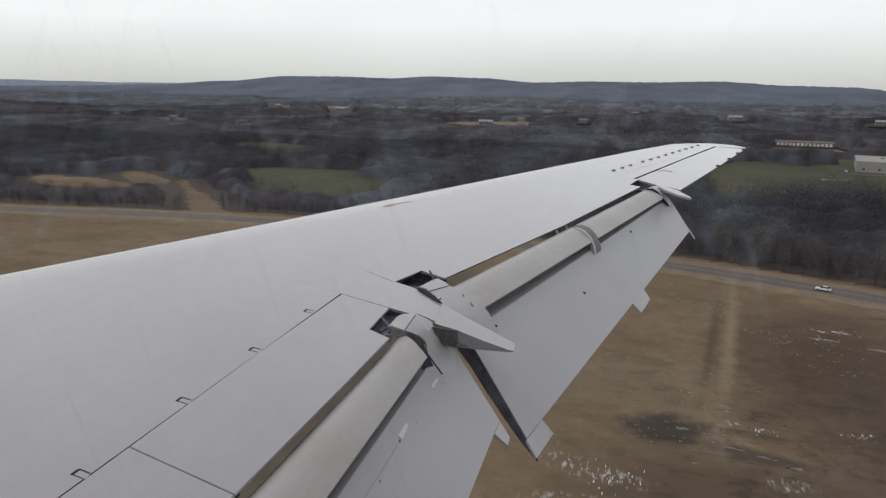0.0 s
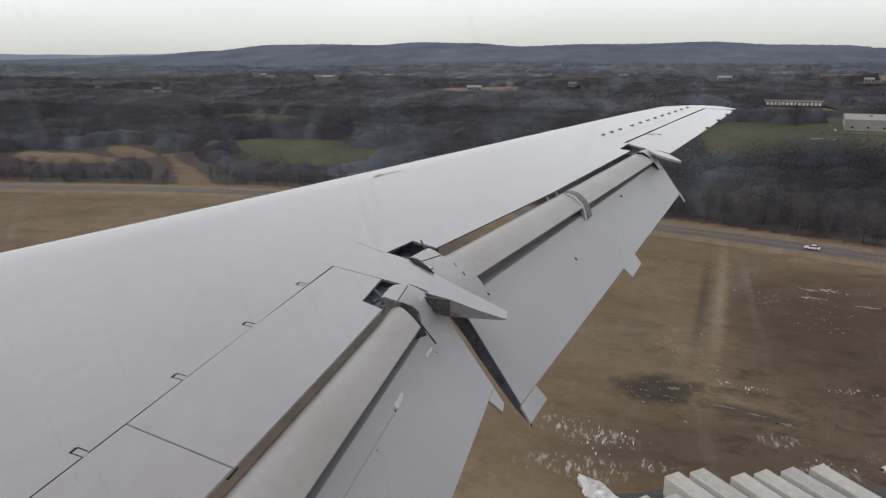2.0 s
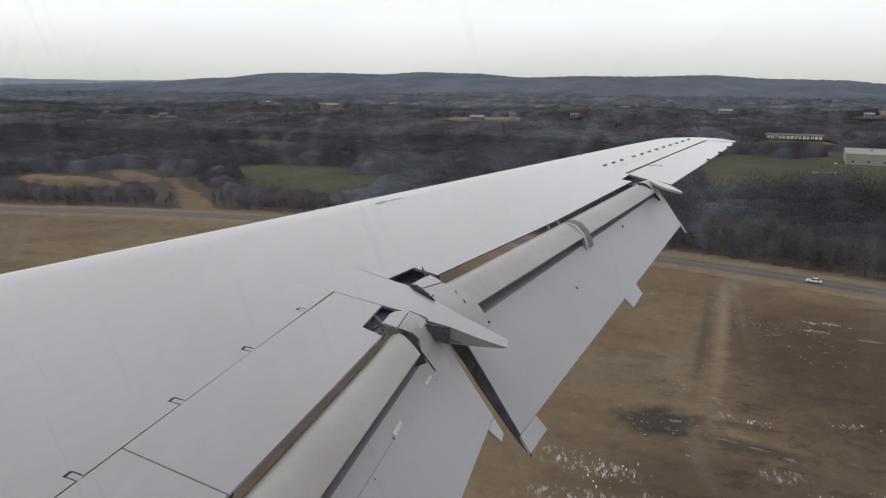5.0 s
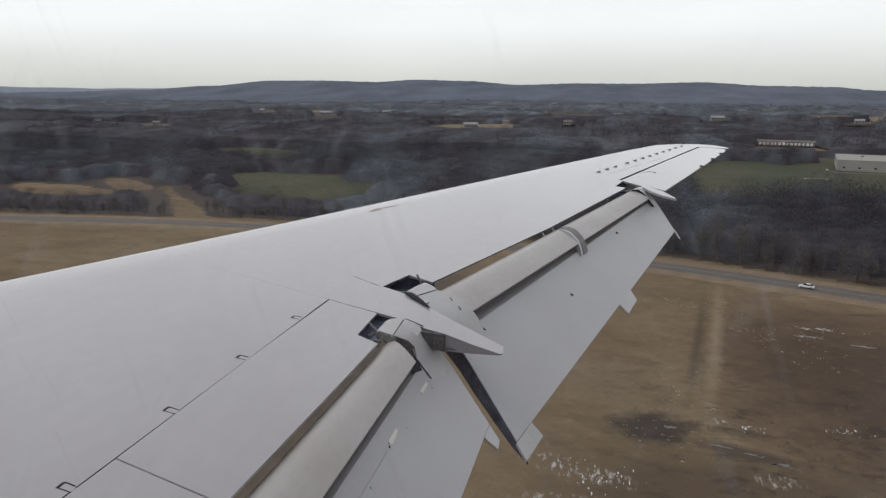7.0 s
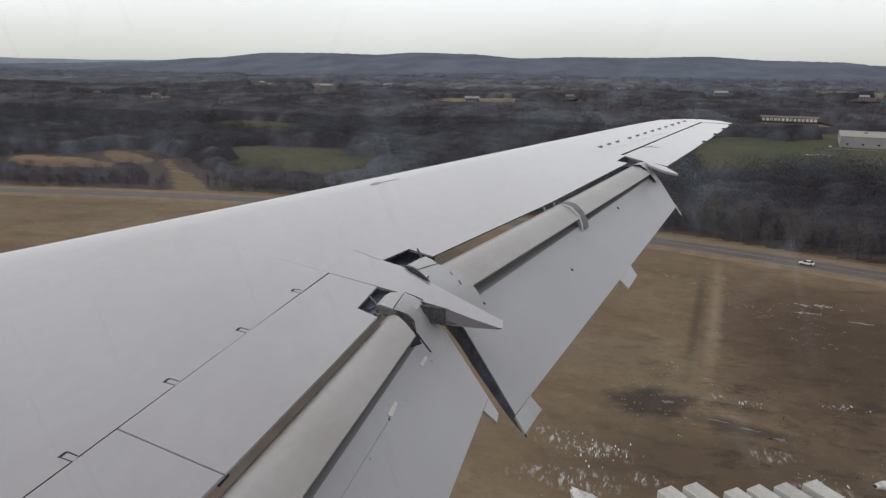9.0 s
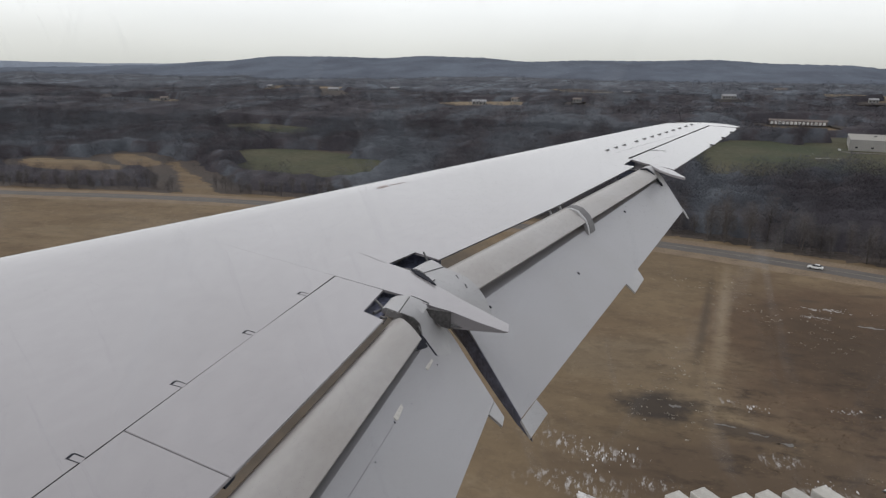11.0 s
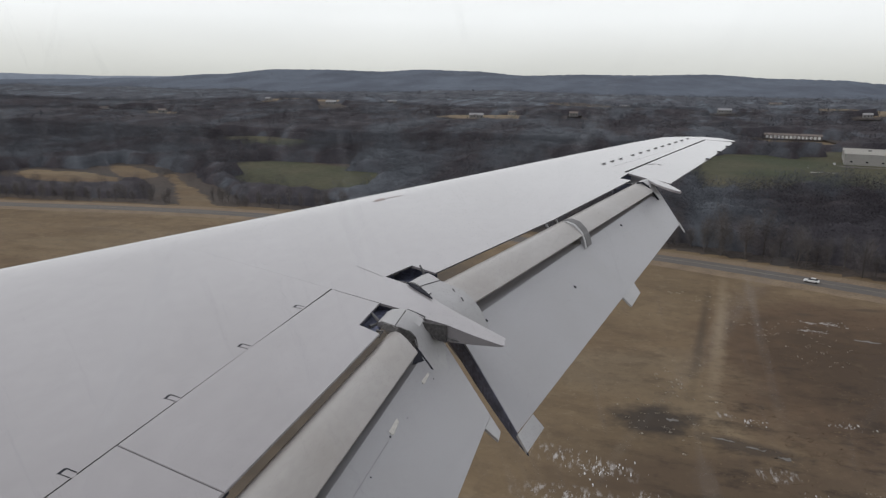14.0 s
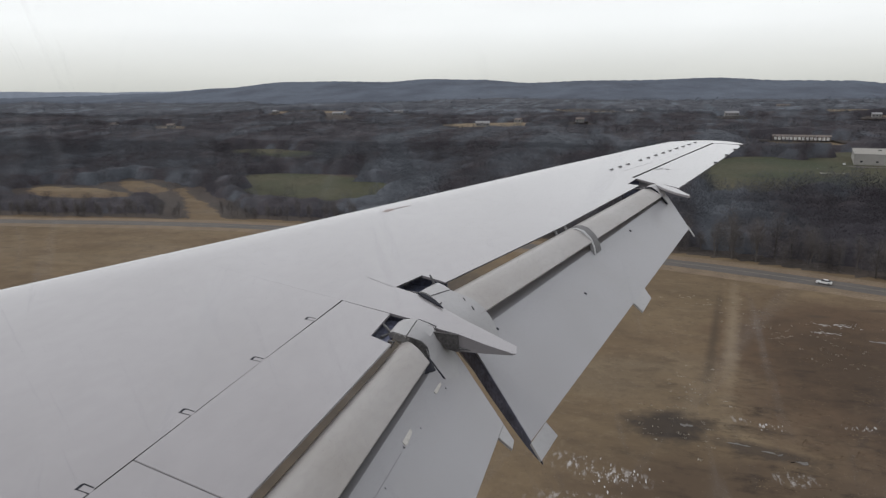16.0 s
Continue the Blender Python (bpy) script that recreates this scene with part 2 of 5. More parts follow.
    c = blend(c, (0.060, 0.052, 0.045), ellipse(-62, 145, 24, 100, 0.0, 0.2, 1.0, 2.2, 0.12), 0.7)
    l.new(c, b.inputs["Base Color"])
    return m


FIELD = field_material()
LITTER = mat("leaf_litter", (0.085, 0.068, 0.058), 0.95, second=(0.055, 0.050, 0.048), scale=0.02, fine=0.6, fine_amount=0.3, spec=0.1)
ROAD = mat("worn_asphalt", (0.112, 0.100, 0.092), 0.85, second=(0.085, 0.077, 0.072), scale=0.12, fine=2.5, fine_amount=0.12, stretch=(0.3, 1, 1), spec=0.3)
VERGE = mat("pale_verge_gravel", (0.215, 0.165, 0.115), 0.95, second=(0.15, 0.115, 0.085), scale=0.15, fine=1.5, fine_amount=0.25, spec=0.1)
CLEARING = mat("bleached_meadow", (0.205, 0.160, 0.108), 0.95, second=(0.155, 0.120, 0.080), scale=0.05, fine=0.6, fine_amount=0.2, spec=0.1)
BARK = mat("grey_bark", (0.085, 0.073, 0.066), 0.95, second=(0.115, 0.104, 0.096), scale=1.5, fine=8, fine_amount=0.25, spread=0.35, spec=0.15)
TWIG = mat("bare_twigs", (0.100, 0.086, 0.084), 0.95, second=(0.130, 0.124, 0.124), scale=0.4, fine=3, fine_amount=0.25, island=0.35, spec=0.1)


def woods_material(name, ramp_stops, through_light=0.0):
    """Bare woods: a tint for each tree, drifting from brown to blue-grey in broad patches."""
    m = bpy.data.materials.new(name)
    m.use_nodes = True
    n, l = m.node_tree.nodes, m.node_tree.links
    b = n["Principled BSDF"]
    b.inputs["Roughness"].default_value, b.inputs["Specular IOR Level"].default_value = 0.95, 0.1
    tc = n.new("ShaderNodeTexCoord")
    mp = n.new("ShaderNodeMapping")
    mp.inputs["Scale"].default_value = (1.0, 0.26, 1.0)
    l.new(tc.outputs["Object"], mp.inputs[0])
    patch = n.new("ShaderNodeTexNoise")
    patch.inputs["Scale"].default_value, patch.inputs["Detail"].default_value, patch.inputs["Roughness"].default_value = 0.015, 5, 0.62
    l.new(mp.outputs[0], patch.inputs["Vector"])
    tint = n.new("ShaderNodeAttribute")
    tint.attribute_name = "tint"
    wide = n.new("ShaderNodeMapRange")
    wide.inputs["From Min"].default_value, wide.inputs["From Max"].default_value = 0.42, 0.60
    wide.inputs["To Max"].default_value = 0.50
    l.new(patch.outputs[0], wide.inputs[0])
    add = n.new("ShaderNodeMath")
    add.operation = "MULTIPLY_ADD"
    l.new(tint.outputs["Fac"], add.inputs[0])
    add.inputs[1].default_value = 0.50
    clump = n.new("ShaderNodeTexNoise")
    clump.inputs["Scale"].default_value, clump.inputs["Detail"].default_value = 0.034, 2
    l.new(mp.outputs[0], clump.inputs["Vector"])
    cr = n.new("ShaderNodeMapRange")
    cr.inputs["From Min"].default_value, cr.inputs["From Max"].default_value = 0.36, 0.66
    cr.inputs["To Min"].default_value, cr.inputs["To Max"].default_value = -0.34, 0.44
    l.new(clump.outputs[0], cr.inputs[0])
    both = n.new("ShaderNodeMath")
    l.new(wide.outputs[0], both.inputs[0])
    l.new(cr.outputs[0], both.inputs[1])
    l.new(both.outputs[0], add.inputs[2])
    ramp = n.new("ShaderNodeValToRGB")
    for k, (at, rgb) in enumerate(ramp_stops):
        stop = ramp.color_ramp.elements[k] if k < 2 else ramp.color_ramp.elements.new(at)
        stop.position, stop.color = at, (*rgb, 1)
    l.new(add.outputs[0], ramp.inputs[0])
    isl = n.new("ShaderNodeNewGeometry")
    vr = n.new("ShaderNodeMapRange")
    vr.inputs["To Min"].default_value, vr.inputs["To Max"].default_value = 0.94, 1.06
    l.new(isl.outputs["Random Per Island"], vr.inputs[0])
    mul = n.new("ShaderNodeVectorMath")
    mul.operation = "SCALE"
    l.new(ramp.outputs[0], mul.inputs[0])
    l.new(vr.outputs[0], mul.inputs["Scale"])
    l.new(mul.outputs[0], b.inputs["Base Color"])
    if not through_light:
        # tangled branches seen from above: a fine broken grain
        grain = n.new("ShaderNodeTexNoise")
        grain.inputs["Scale"].default_value, grain.inputs["Detail"].default_value, grain.inputs["Roughness"].default_value = 0.55, 6, 0.75
        l.new(tc.outputs["Object"], grain.inputs["Vector"])
        gr = n.new("ShaderNodeMapRange")
        gr.inputs["From Min"].default_value, gr.inputs["From Max"].default_value = 0.34, 0.66
        gr.inputs["To Min"].default_value, gr.inputs["To Max"].default_value = 0.84, 1.15
        l.new(grain.outputs[0], gr.inputs[0])
        broken = n.new("ShaderNodeVectorMath")
        broken.operation = "SCALE"
        l.new(mul.outputs[0], broken.inputs[0])
        l.new(gr.outputs[0], broken.inputs["Scale"])
        l.new(broken.outputs[0], b.inputs["Base Color"])
        bp = n.new("ShaderNodeBump")
        bp.inputs["Strength"].default_value, bp.inputs["Distance"].default_value = 0.8, 1.2
        l.new(grain.outputs[0], bp.inputs["Height"])
        l.new(bp.outputs[0], b.inputs["Normal"])
    if through_light:
        # twigs take the light from all round
        thin, mix = n.new("ShaderNodeBsdfTranslucent"), n.new("ShaderNodeMixShader")
        l.new(mul.outputs[0], thin.inputs[0])
        mix.inputs[0].default_value = through_light
        l.new(b.outputs[0], mix.inputs[1])
        l.new(thin.outputs[0], mix.inputs[2])
        l.new(mix.outputs[0], n["Material Output"].inputs[0])
    return m


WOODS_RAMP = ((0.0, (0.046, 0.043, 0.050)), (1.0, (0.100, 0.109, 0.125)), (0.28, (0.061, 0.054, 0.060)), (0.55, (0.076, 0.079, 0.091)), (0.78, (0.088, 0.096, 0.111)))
# far trees: distance haze is painted in as lighter, bluer tones
HAZY_RAMP = ((0.0, (0.070, 0.074, 0.088)), (1.0, (0.134, 0.149, 0.174)), (0.34, (0.082, 0.085, 0.098)), (0.58, (0.095, 0.103, 0.119)), (0.80, (0.112, 0.126, 0.148)))
WOODS, WOODS_FAR = woods_material("winter_woods", WOODS_RAMP), woods_material("hazy_winter_woods", HAZY_RAMP)
TWIGS, TWIGS_FAR = woods_material("winter_twigs", WOODS_RAMP, 0.5), woods_material("hazy_winter_twigs", HAZY_RAMP, 0.5)
# the ridge colour carries the blue of distance haze
HILL = mat("hazy_wooded_hills", (0.128, 0.146, 0.178), 1.0, second=(0.096, 0.107, 0.132), scale=0.005, contrast=0.34, fine=0.02, fine_amount=0.10,
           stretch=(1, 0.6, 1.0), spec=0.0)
PASTURE_GRASS = mat("dull_green_pasture", (0.052, 0.059, 0.037), 0.95, second=(0.084, 0.076, 0.050), scale=0.012, contrast=0.3, fine=0.3, fine_amount=0.2, spec=0.1)
WEEDS = mat("dead_marsh_weeds", (0.115, 0.082, 0.057), 0.95, second=(0.165, 0.120, 0.080), scale=0.1, fine=3, fine_amount=0.2, island=0.35, spec=0.1)
WATER = mat("thaw_water", (0.055, 0.050, 0.045), 0.35, second=(0.10, 0.085, 0.07), scale=0.5, fine=3, fine_amount=0.2, spec=0.5)
SNOW = mat("old_dirty_snow", (0.62, 0.62, 0.63), 0.8, second=(0.34, 0.315, 0.29), scale=0.9, contrast=0.35, fine=3, fine_amount=0.2, bump=0.08, bump_scale=2)
YARD = mat("dark_yard_asphalt", (0.052, 0.049, 0.050), 0.85, second=(0.088, 0.076, 0.068), scale=0.05, fine=1.2, fine_amount=0.2, spec=0.3)
LINE_PAINT = mat("faded_road_paint", (0.24, 0.22, 0.17), 0.8, second=(0.14, 0.125, 0.10), scale=0.3, fine=3, fine_amount=0.2)
TUSSOCK = mat("brown_dead_tussock", (0.168, 0.126, 0.082), 0.95, second=(0.205, 0.155, 0.100), scale=0.12, fine=3, fine_amount=0.2, island=0.25, spec=0.1)
PALE_STALK = mat("bleached_stalks", (0.34, 0.29, 0.21), 0.9, second=(0.50, 0.47, 0.42), scale=0.2, fine=3, fine_amount=0.2, island=0.2, spec=0.1)
CAR_WHITE = mat("white_car_paint", (0.72, 0.72, 0.72), 0.3, second=(0.65, 0.65, 0.64), scale=1.5, coat=0.6)
CAR_GLASS = mat("dark_glass", (0.02, 0.022, 0.025), 0.08, second=(0.03, 0.03, 0.03), scale=1)
TYRE = mat("tyre_rubber", (0.02, 0.02, 0.02), 0.8, second=(0.035, 0.035, 0.033), scale=6)
TRAILER_WHITE = mat("trailer_white_sheet", (0.50, 0.49, 0.465), 0.5, second=(0.40, 0.385, 0.35), scale=0.35, fine=3, fine_amount=0.08, spread=0.14)
TRAILER_ROOF = mat("trailer_roof_sheet", (0.40, 0.39, 0.365), 0.6, second=(0.30, 0.285, 0.255), scale=0.5, fine=3, fine_amount=0.1, spread=0.12)
DIRTY_METAL = mat("dirty_steel", (0.16, 0.155, 0.15), 0.6, 0.3, second=(0.10, 0.09, 0.085), scale=2, fine=12, fine_amount=0.2)
YELLOW = mat("yellow_lorry_paint", (0.62, 0.42, 0.06), 0.4, second=(0.5, 0.34, 0.06), scale=1.2, coat=0.3)
YELLOW_BOX = mat("faded_yellow_sheet", (0.50, 0.40, 0.20), 0.55, second=(0.42, 0.33, 0.17), scale=0.8, fine=5, fine_amount=0.1)
SIDING = mat("pale_grey_siding", (0.30, 0.29, 0.275), 0.6, second=(0.24, 0.23, 0.22), scale=0.08, fine=1.5, fine_amount=0.08)
FLAT_ROOF = mat("flat_membrane_roof", (0.27, 0.26, 0.235), 0.8, second=(0.225, 0.215, 0.195), scale=0.06, fine=0.8, fine_amount=0.06)
PALE_WALL = mat("pale_siding", (0.25, 0.245, 0.24), 0.7, second=(0.19, 0.185, 0.18), scale=0.3, fine=3)
PALE_ROOF = mat("pale_metal_roof", (0.27, 0.27, 0.28), 0.6, second=(0.20, 0.20, 0.21), scale=0.2, fine=2)
DARK_ROOF = mat("brown_shingle_roof", (0.16, 0.13, 0.115), 0.8, second=(0.12, 0.10, 0.09), scale=0.3, fine=3)
# paler and bluer still, more haze put into the colour
FAR_HILL = mat("hazy_far_hills", (0.235, 0.265, 0.315), 1.0, second=(0.205, 0.232, 0.278), scale=0.003, contrast=0.4, fine=0.02, fine_amount=0.08, spec=0.0)
FUSELAGE = mat("fuselage_grey_paint", (0.20, 0.20, 0.21), 0.45, second=(0.17, 0.17, 0.18), scale=0.8, fine=12, fine_amount=0.03, coat=0.2)


# ---- mesh helpers ----
def mesh_of(name, bm, material, angle=35):
    bmesh.ops.recalc_face_normals(bm, faces=bm.faces)
    me = bpy.data.meshes.new(name)
    bm.to_mesh(me)
    bm.free()
    me.materials.append(material)
    me.shade_smooth()
    me.set_sharp_from_angle(angle=radians(angle))
    return me


def part(name, bm, material, parent, label="", angle=35):
    ob = new(name, mesh_of(name, bm, material, angle))
    ob.parent = parent
    if label:
        tagged(ob, label)
    return ob


def loft(bm, rings, caps=True, closed=True):
    """Skins a list of rings, each a list of the same number of points."""
    rows = [[bm.verts.new(p) for p in r] for r in rings]
    n = len(rows[0])
    for a, b in zip(rows, rows[1:]):
        for i in range(n if closed else n - 1):
            j = (i + 1) % n
            try:
                bm.faces.new((a[i], a[j], b[j], b[i]))
            except ValueError:
                pass
    if caps and closed:
        bm.faces.new(rows[0])
        bm.faces.new(rows[-1][::-1])
    return rows


def plate(bm, outline, top, thick):
    """A flat plate: outline of (x, y), or (x, y, z) with its own heights added to top."""
    up = [bm.verts.new((p[0], p[1], top + (p[2] if len(p) > 2 else 0))) for p in outline]
    lo = [bm.verts.new((v.co.x, v.co.y, v.co.z - thick)) for v in up]
    bm.faces.new(up)
    bm.faces.new(lo[::-1])
    for i in range(len(up)):
        j = (i + 1) % len(up)
        bm.faces.new((up[i], lo[i], lo[j], up[j]))


def box(bm, lo, hi, m=None):
    vs = [bm.verts.new((x, y, z)) for x in (lo[0], hi[0]) for y in (lo[1], hi[1]) for z in (lo[2], hi[2])]
    if m:
        for v in vs:
            v.co = m @ v.co
    for f in ((0, 1, 3, 2), (4, 6, 7, 5), (0, 4, 5, 1), (2, 3, 7, 6), (0, 2, 6, 4), (1, 5, 7, 3)):
        bm.faces.new([vs[i] for i in f])


def strap(bm, path, width, thick):
    """A bent strip: path points with their half-width vectors, some thickness below."""
    rings = []
    for i, (p, w) in enumerate(zip(path, width)):
        a, b = path[max(i - 1, 0)], path[min(i + 1, len(path) - 1)]
        d = (Vector(b) - Vector(a)).normalized()
        nrm = d.cross(Vector(w)).normalized()
        if nrm.z < 0:
            nrm = -nrm
        p, w = Vector(p), Vector(w)
        rings.append([p - w, p + w, p + w - nrm * thick, p - w - nrm * thick])
    loft(bm, rings)


def rod(bm, a, b, r0, r1=None, n=6):
    a, b = Vector(a), Vector(b)
    d = (b - a).normalized()
    s = d.orthogonal().normalized()
    t = d.cross(s)
    r1 = r0 if r1 is None else r1
    ring = lambda c, r: [c + (s * math.cos(k * math.tau / n) + t * math.sin(k * math.tau / n)) * r for k in range(n)]
    loft(bm, [ring(a, r0), ring(b, r1)])


# ---- the wing ----
# Its own axes: x aft, y outboard from the aircraft's middle, z up from the upper skin.
AXES = Matrix(((0.99907, 0.003002, 0.042964), (0.0, 0.997567, -0.069709), (-0.043069, 0.069645, 0.996642)))
EYE = Vector((7.627, 1.5, 1.956))
PLACE = Matrix.Translation((0, 0, 60.0)) @ AXES.to_4x4() @ Matrix.Translation(-EYE)
wing = tagged(new("aircraft_wing"), "light grey swept airliner wing with flaps lowered for landing", "aircraft wing")
wing.matrix_world = PLACE


def le_x(y):
    return 0.5283 * y - 0.126


def on_le(x, y, slope=0.45):
    """Where a line across the wing through (x, y) meets the leading edge."""
    yy = (y + slope * (x + 0.126)) / (1 + slope * 0.5283)
    return (le_x(yy), yy)


def section(lead, rear, thick, cove, lip=0.014):
    """A wing section from its nose to its rear edge, hollow below the last cove metres."""
    lead, rear = Vector((*lead, 0)), Vector((*rear, 0))
    c = (rear - lead).length
    d = (rear - lead) / c
    full = 5.7 - 0.281 * min(lead.y, 15.5)
    nose, drop = 0.046 * full, 0.20 * thick
    pts = []
    for f in (0.0, 0.04, 0.13, 0.28, 0.5, 0.75, 1.0):
        pts.append((f * nose, -drop * (1 - math.sqrt(1 - (1 - f) ** 2))))
    pts += [(full * f, 0.0) for f in (0.06, 0.08, 0.10, 0.12, 0.14, 0.16, 0.24)] + [(c, 0.0)]
    # a slight crown to the upper skin
    crown = 0.010 * min(1.0, max(0.35, (lead.y - 2.0) / 6.0))
    pts = [(s, z - crown * full * max(0, 1 - s / (0.16 * full)) ** 2) for s, z in pts]
    spar = c - cove
    if cove > 0.02:
        pts += [(c, -lip), (spar, -lip - 0.02)]
    pts += [(spar, -thick * 0.75), (0.55 * spar, -thick), (0.25 * spar, -0.95 * thick), (0.08 * spar, -0.72 * thick), (0.02 * spar, -0.5 * thick)]
    return [lead + d * s + Vector((0, 0, z)) for s, z in pts]


def strip(bm, a, b, cove, steps=4):
    """One stretch of wing between two stations (lead, rear, thickness)."""
    rings = []
    for k in range(steps + 1):
        f = k / steps
        lerp = lambda p, q: tuple(u + (v - u) * f for u, v in zip(p, q))
        rings.append(section(lerp(a[0], b[0]), lerp(a[1], b[1]), a[2] + (b[2] - a[2]) * f, cove))
    loft(bm, rings)


def hinge_x(y):
    return 5.469 + 0.055 * (y - 3.6)


bm = bmesh.new()
strip(bm, ((le_x(1.4), 1.4), (hinge_x(1.4), 1.4), 0.58), ((le_x(3.9), 3.9), (hinge_x(3.6), 3.6), 0.50), 0.0)
strip(bm, ((le_x(3.9), 3.9), (hinge_x(3.6), 3.6), 0.50), (on_le(5.61, 6.0, 0.30), (5.606, 6.0), 0.42), 0.0)
strip(bm, (on_le(5.61, 6.0, 0.30), (6.27, 5.803), 0.42), (on_le(5.91, 6.40), (6.36, 6.20), 0.40), 0.62)
strip(bm, (on_le(5.91, 6.40), (5.91, 6.40), 0.40), (on_le(6.03, 6.74), (6.03, 6.74), 0.39), 0.15)
strip(bm, (on_le(6.03, 6.74), (6.272, 6.631), 0.39), (on_le(6.84, 8.8055), (7.030, 8.72), 0.33), 0.50, 6)
strip(bm, (on_le(6.84, 8.8055), (7.030, 8.72), 0.33), (on_le(7.70, 11.36), (7.85, 11.2925), 0.26), 0.50, 6)
strip(bm, (on_le(7.70, 11.36), (7.70, 11.36), 0.26), (on_le(7.82, 11.83), (7.82, 11.83), 0.25), 0.10)
strip(bm, (on_le(7.82, 11.83), (7.745, 11.864), 0.24), ((le_x(15.0) + 0.02, 15.0), (8.975, 15.28), 0.14), 0.0, 6)
strip(bm, ((le_x(15.0) + 0.02, 15.0), (8.975, 15.28), 0.14), ((8.43, 16.08), (9.305, 16.18), 0.10), 0.0, 3)
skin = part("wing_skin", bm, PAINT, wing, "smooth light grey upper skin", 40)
# aft-facing lips and cove walls are coloured dark, as if shaded by the gaps
skin.data.materials.append(BAY_SHADE)
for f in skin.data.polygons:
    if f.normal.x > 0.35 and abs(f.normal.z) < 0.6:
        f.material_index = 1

bm = bmesh.new()
rings = []
for lead, rear, th in (((8.43, 16.085), (9.86, 16.16), 0.10), ((8.70, 16.33), (9.90, 16.26), 0.085), ((8.98, 16.47), (9.80, 16.40), 0.07), ((9.25, 16.545), (9.68, 16.51), 0.04)):
    lead, rear = Vector((*lead, 0)), Vector((*rear, 0))
    rings.append([lead.lerp(rear, f) + Vector((0, 0, z * th)) for f, z in
                  ((0, -0.4), (0.04, -0.1), (0.12, 0), (0.5, 0), (1, -0.02), (1, -0.12), (0.5, -0.9), (0.12, -0.85))])
loft(bm, rings)
part("wing_tip", bm, PAINT, wing, "rounded wing tip cap")

# aileron behind its hinge gap
bm = bmesh.new()
rings = []
for a, b, th in (((7.778, 11.87), (8.39, 11.335), 0.17), ((8.540, 14.02), (9.16, 13.80), 0.12), ((9.319, 16.13), (9.86, 16.11), 0.07)):
    a, b = Vector((*a, -0.003)), Vector((*b, -0.008))
    rings.append([a.lerp(b, f) + Vector((0, 0, z * th)) for f, z in ((0, -0.35), (0.02, 0), (0.5, 0), (1, 0), (1, -0.1), (0.3, -0.75), (0.02, -0.8))])
loft(bm, rings)
aileron = part("aileron", bm, PAINT, wing, "grey aileron with a dark hinge gap")
bm = bmesh.new()
plate(bm, [(7.72, 11.87), (9.29, 16.17), (9.35, 16.13), (7.81, 11.86)], -0.03, 0.03)
part("hinge_gap", bm, SEAM, wing, "dark hinge gap")
bm = bmesh.new()
plate(bm, [(8.10, 12.72), (8.22, 12.83), (8.235, 12.80), (8.115, 12.69)], 0.002, 0.004)
plate(bm, [(8.26, 12.80), (8.33, 12.78), (8.33, 12.75), (8.26, 12.77)], 0.002, 0.004)
part("drain_mark", bm, LIGHT_PAINT, aileron)

# static dischargers on the aileron's trailing edge
for y in (13.7, 14.62, 15.4, 16.0):
    x = 8.38 + 0.3075 * (y - 11.31)
    bm = bmesh.new()
    box(bm, (x - 0.03, y - 0.010, -0.012), (x + 0.025, y + 0.010, 0.012))
    rod(bm, (x + 0.02, y, 0.0), (x + 0.07, y - 0.02, -0.004), 0.007, 0.004)
    part("static_discharger", bm, SEAM, wing, "small dark static discharger")

# vortex generators in a row
for k in range(12):
    y = 12.41 + 0.30 * k if k < 3 else 13.48 + 0.325 * (k - 3)
    x = 7.43 + (y - 12.41) * 0.417
    bm = bmesh.new()
    box(bm, (x - 0.036, y - 0.042, 0.0), (x + 0.036, y + 0.042, 0.004))
    vg = part("vortex_generator", bm, STRAP, wing, "small grey vortex generator")
    bm = bmesh.new()
    vs = [bm.verts.new(p) for p in ((x - 0.026, y - 0.034, 0.004), (x + 0.020, y + 0.028, 0.004), (x + 0.017, y + 0.026, 0.022), (x - 0.012, y - 0.022, 0.020))]
    v2 = [bm.verts.new(v.co + Vector((0.010, -0.008, 0))) for v in vs]
    bm.faces.new(vs), bm.faces.new(v2[::-1])
    for i in range(4):
        bm.faces.new((vs[i], v2[i], v2[(i + 1) % 4], vs[(i + 1) % 4]))
    part("blade", bm, LIGHT_PAINT, vg, "pale upright blade")

# faint long panel lines
for a, b in (((7.58, 12.26), (8.60, 14.55)), ((5.60, 6.555), (5.893, 6.395))):
    bm = bmesh.new()
    a, b = Vector((*a, 0)), Vector((*b, 0))
    d = (b - a).normalized()
    q = Vector((-d.y, d.x, 0)) * 0.0022
    plate(bm, [a - q, b - q, b + q, a + q], 0.0012, 0.003)
    part("panel_seam", bm, FAINT, wing)
bm = bmesh.new()
plate(bm, [(4.93, 8.72), (4.98, 8.72), (5.04, 8.86), (5.0, 8.9), (4.95, 8.84)], 0.001, 0.003)
plate(bm, [(5.02, 8.93), (5.04, 8.92), (5.16, 9.12), (5.13, 9.1)], 0.001, 0.003)
part("paint_chip", bm, RUST, wing, "reddish worn paint patch")


# ---- spoilers ----
def sp_x(y):
    return 6.154 + 0.05 * (y - 3.65)


def spoiler(outline, label):
    bm = bmesh.new()
    plate(bm, outline, 0.0, 0.014)
    bmesh.ops.bevel(bm, geom=[e for e in bm.edges if all(v.co.z > -0.001 for v in e.verts)], offset=0.004, segments=1, affect="EDGES")
    return part("spoiler", bm, PAINT, wing, label)


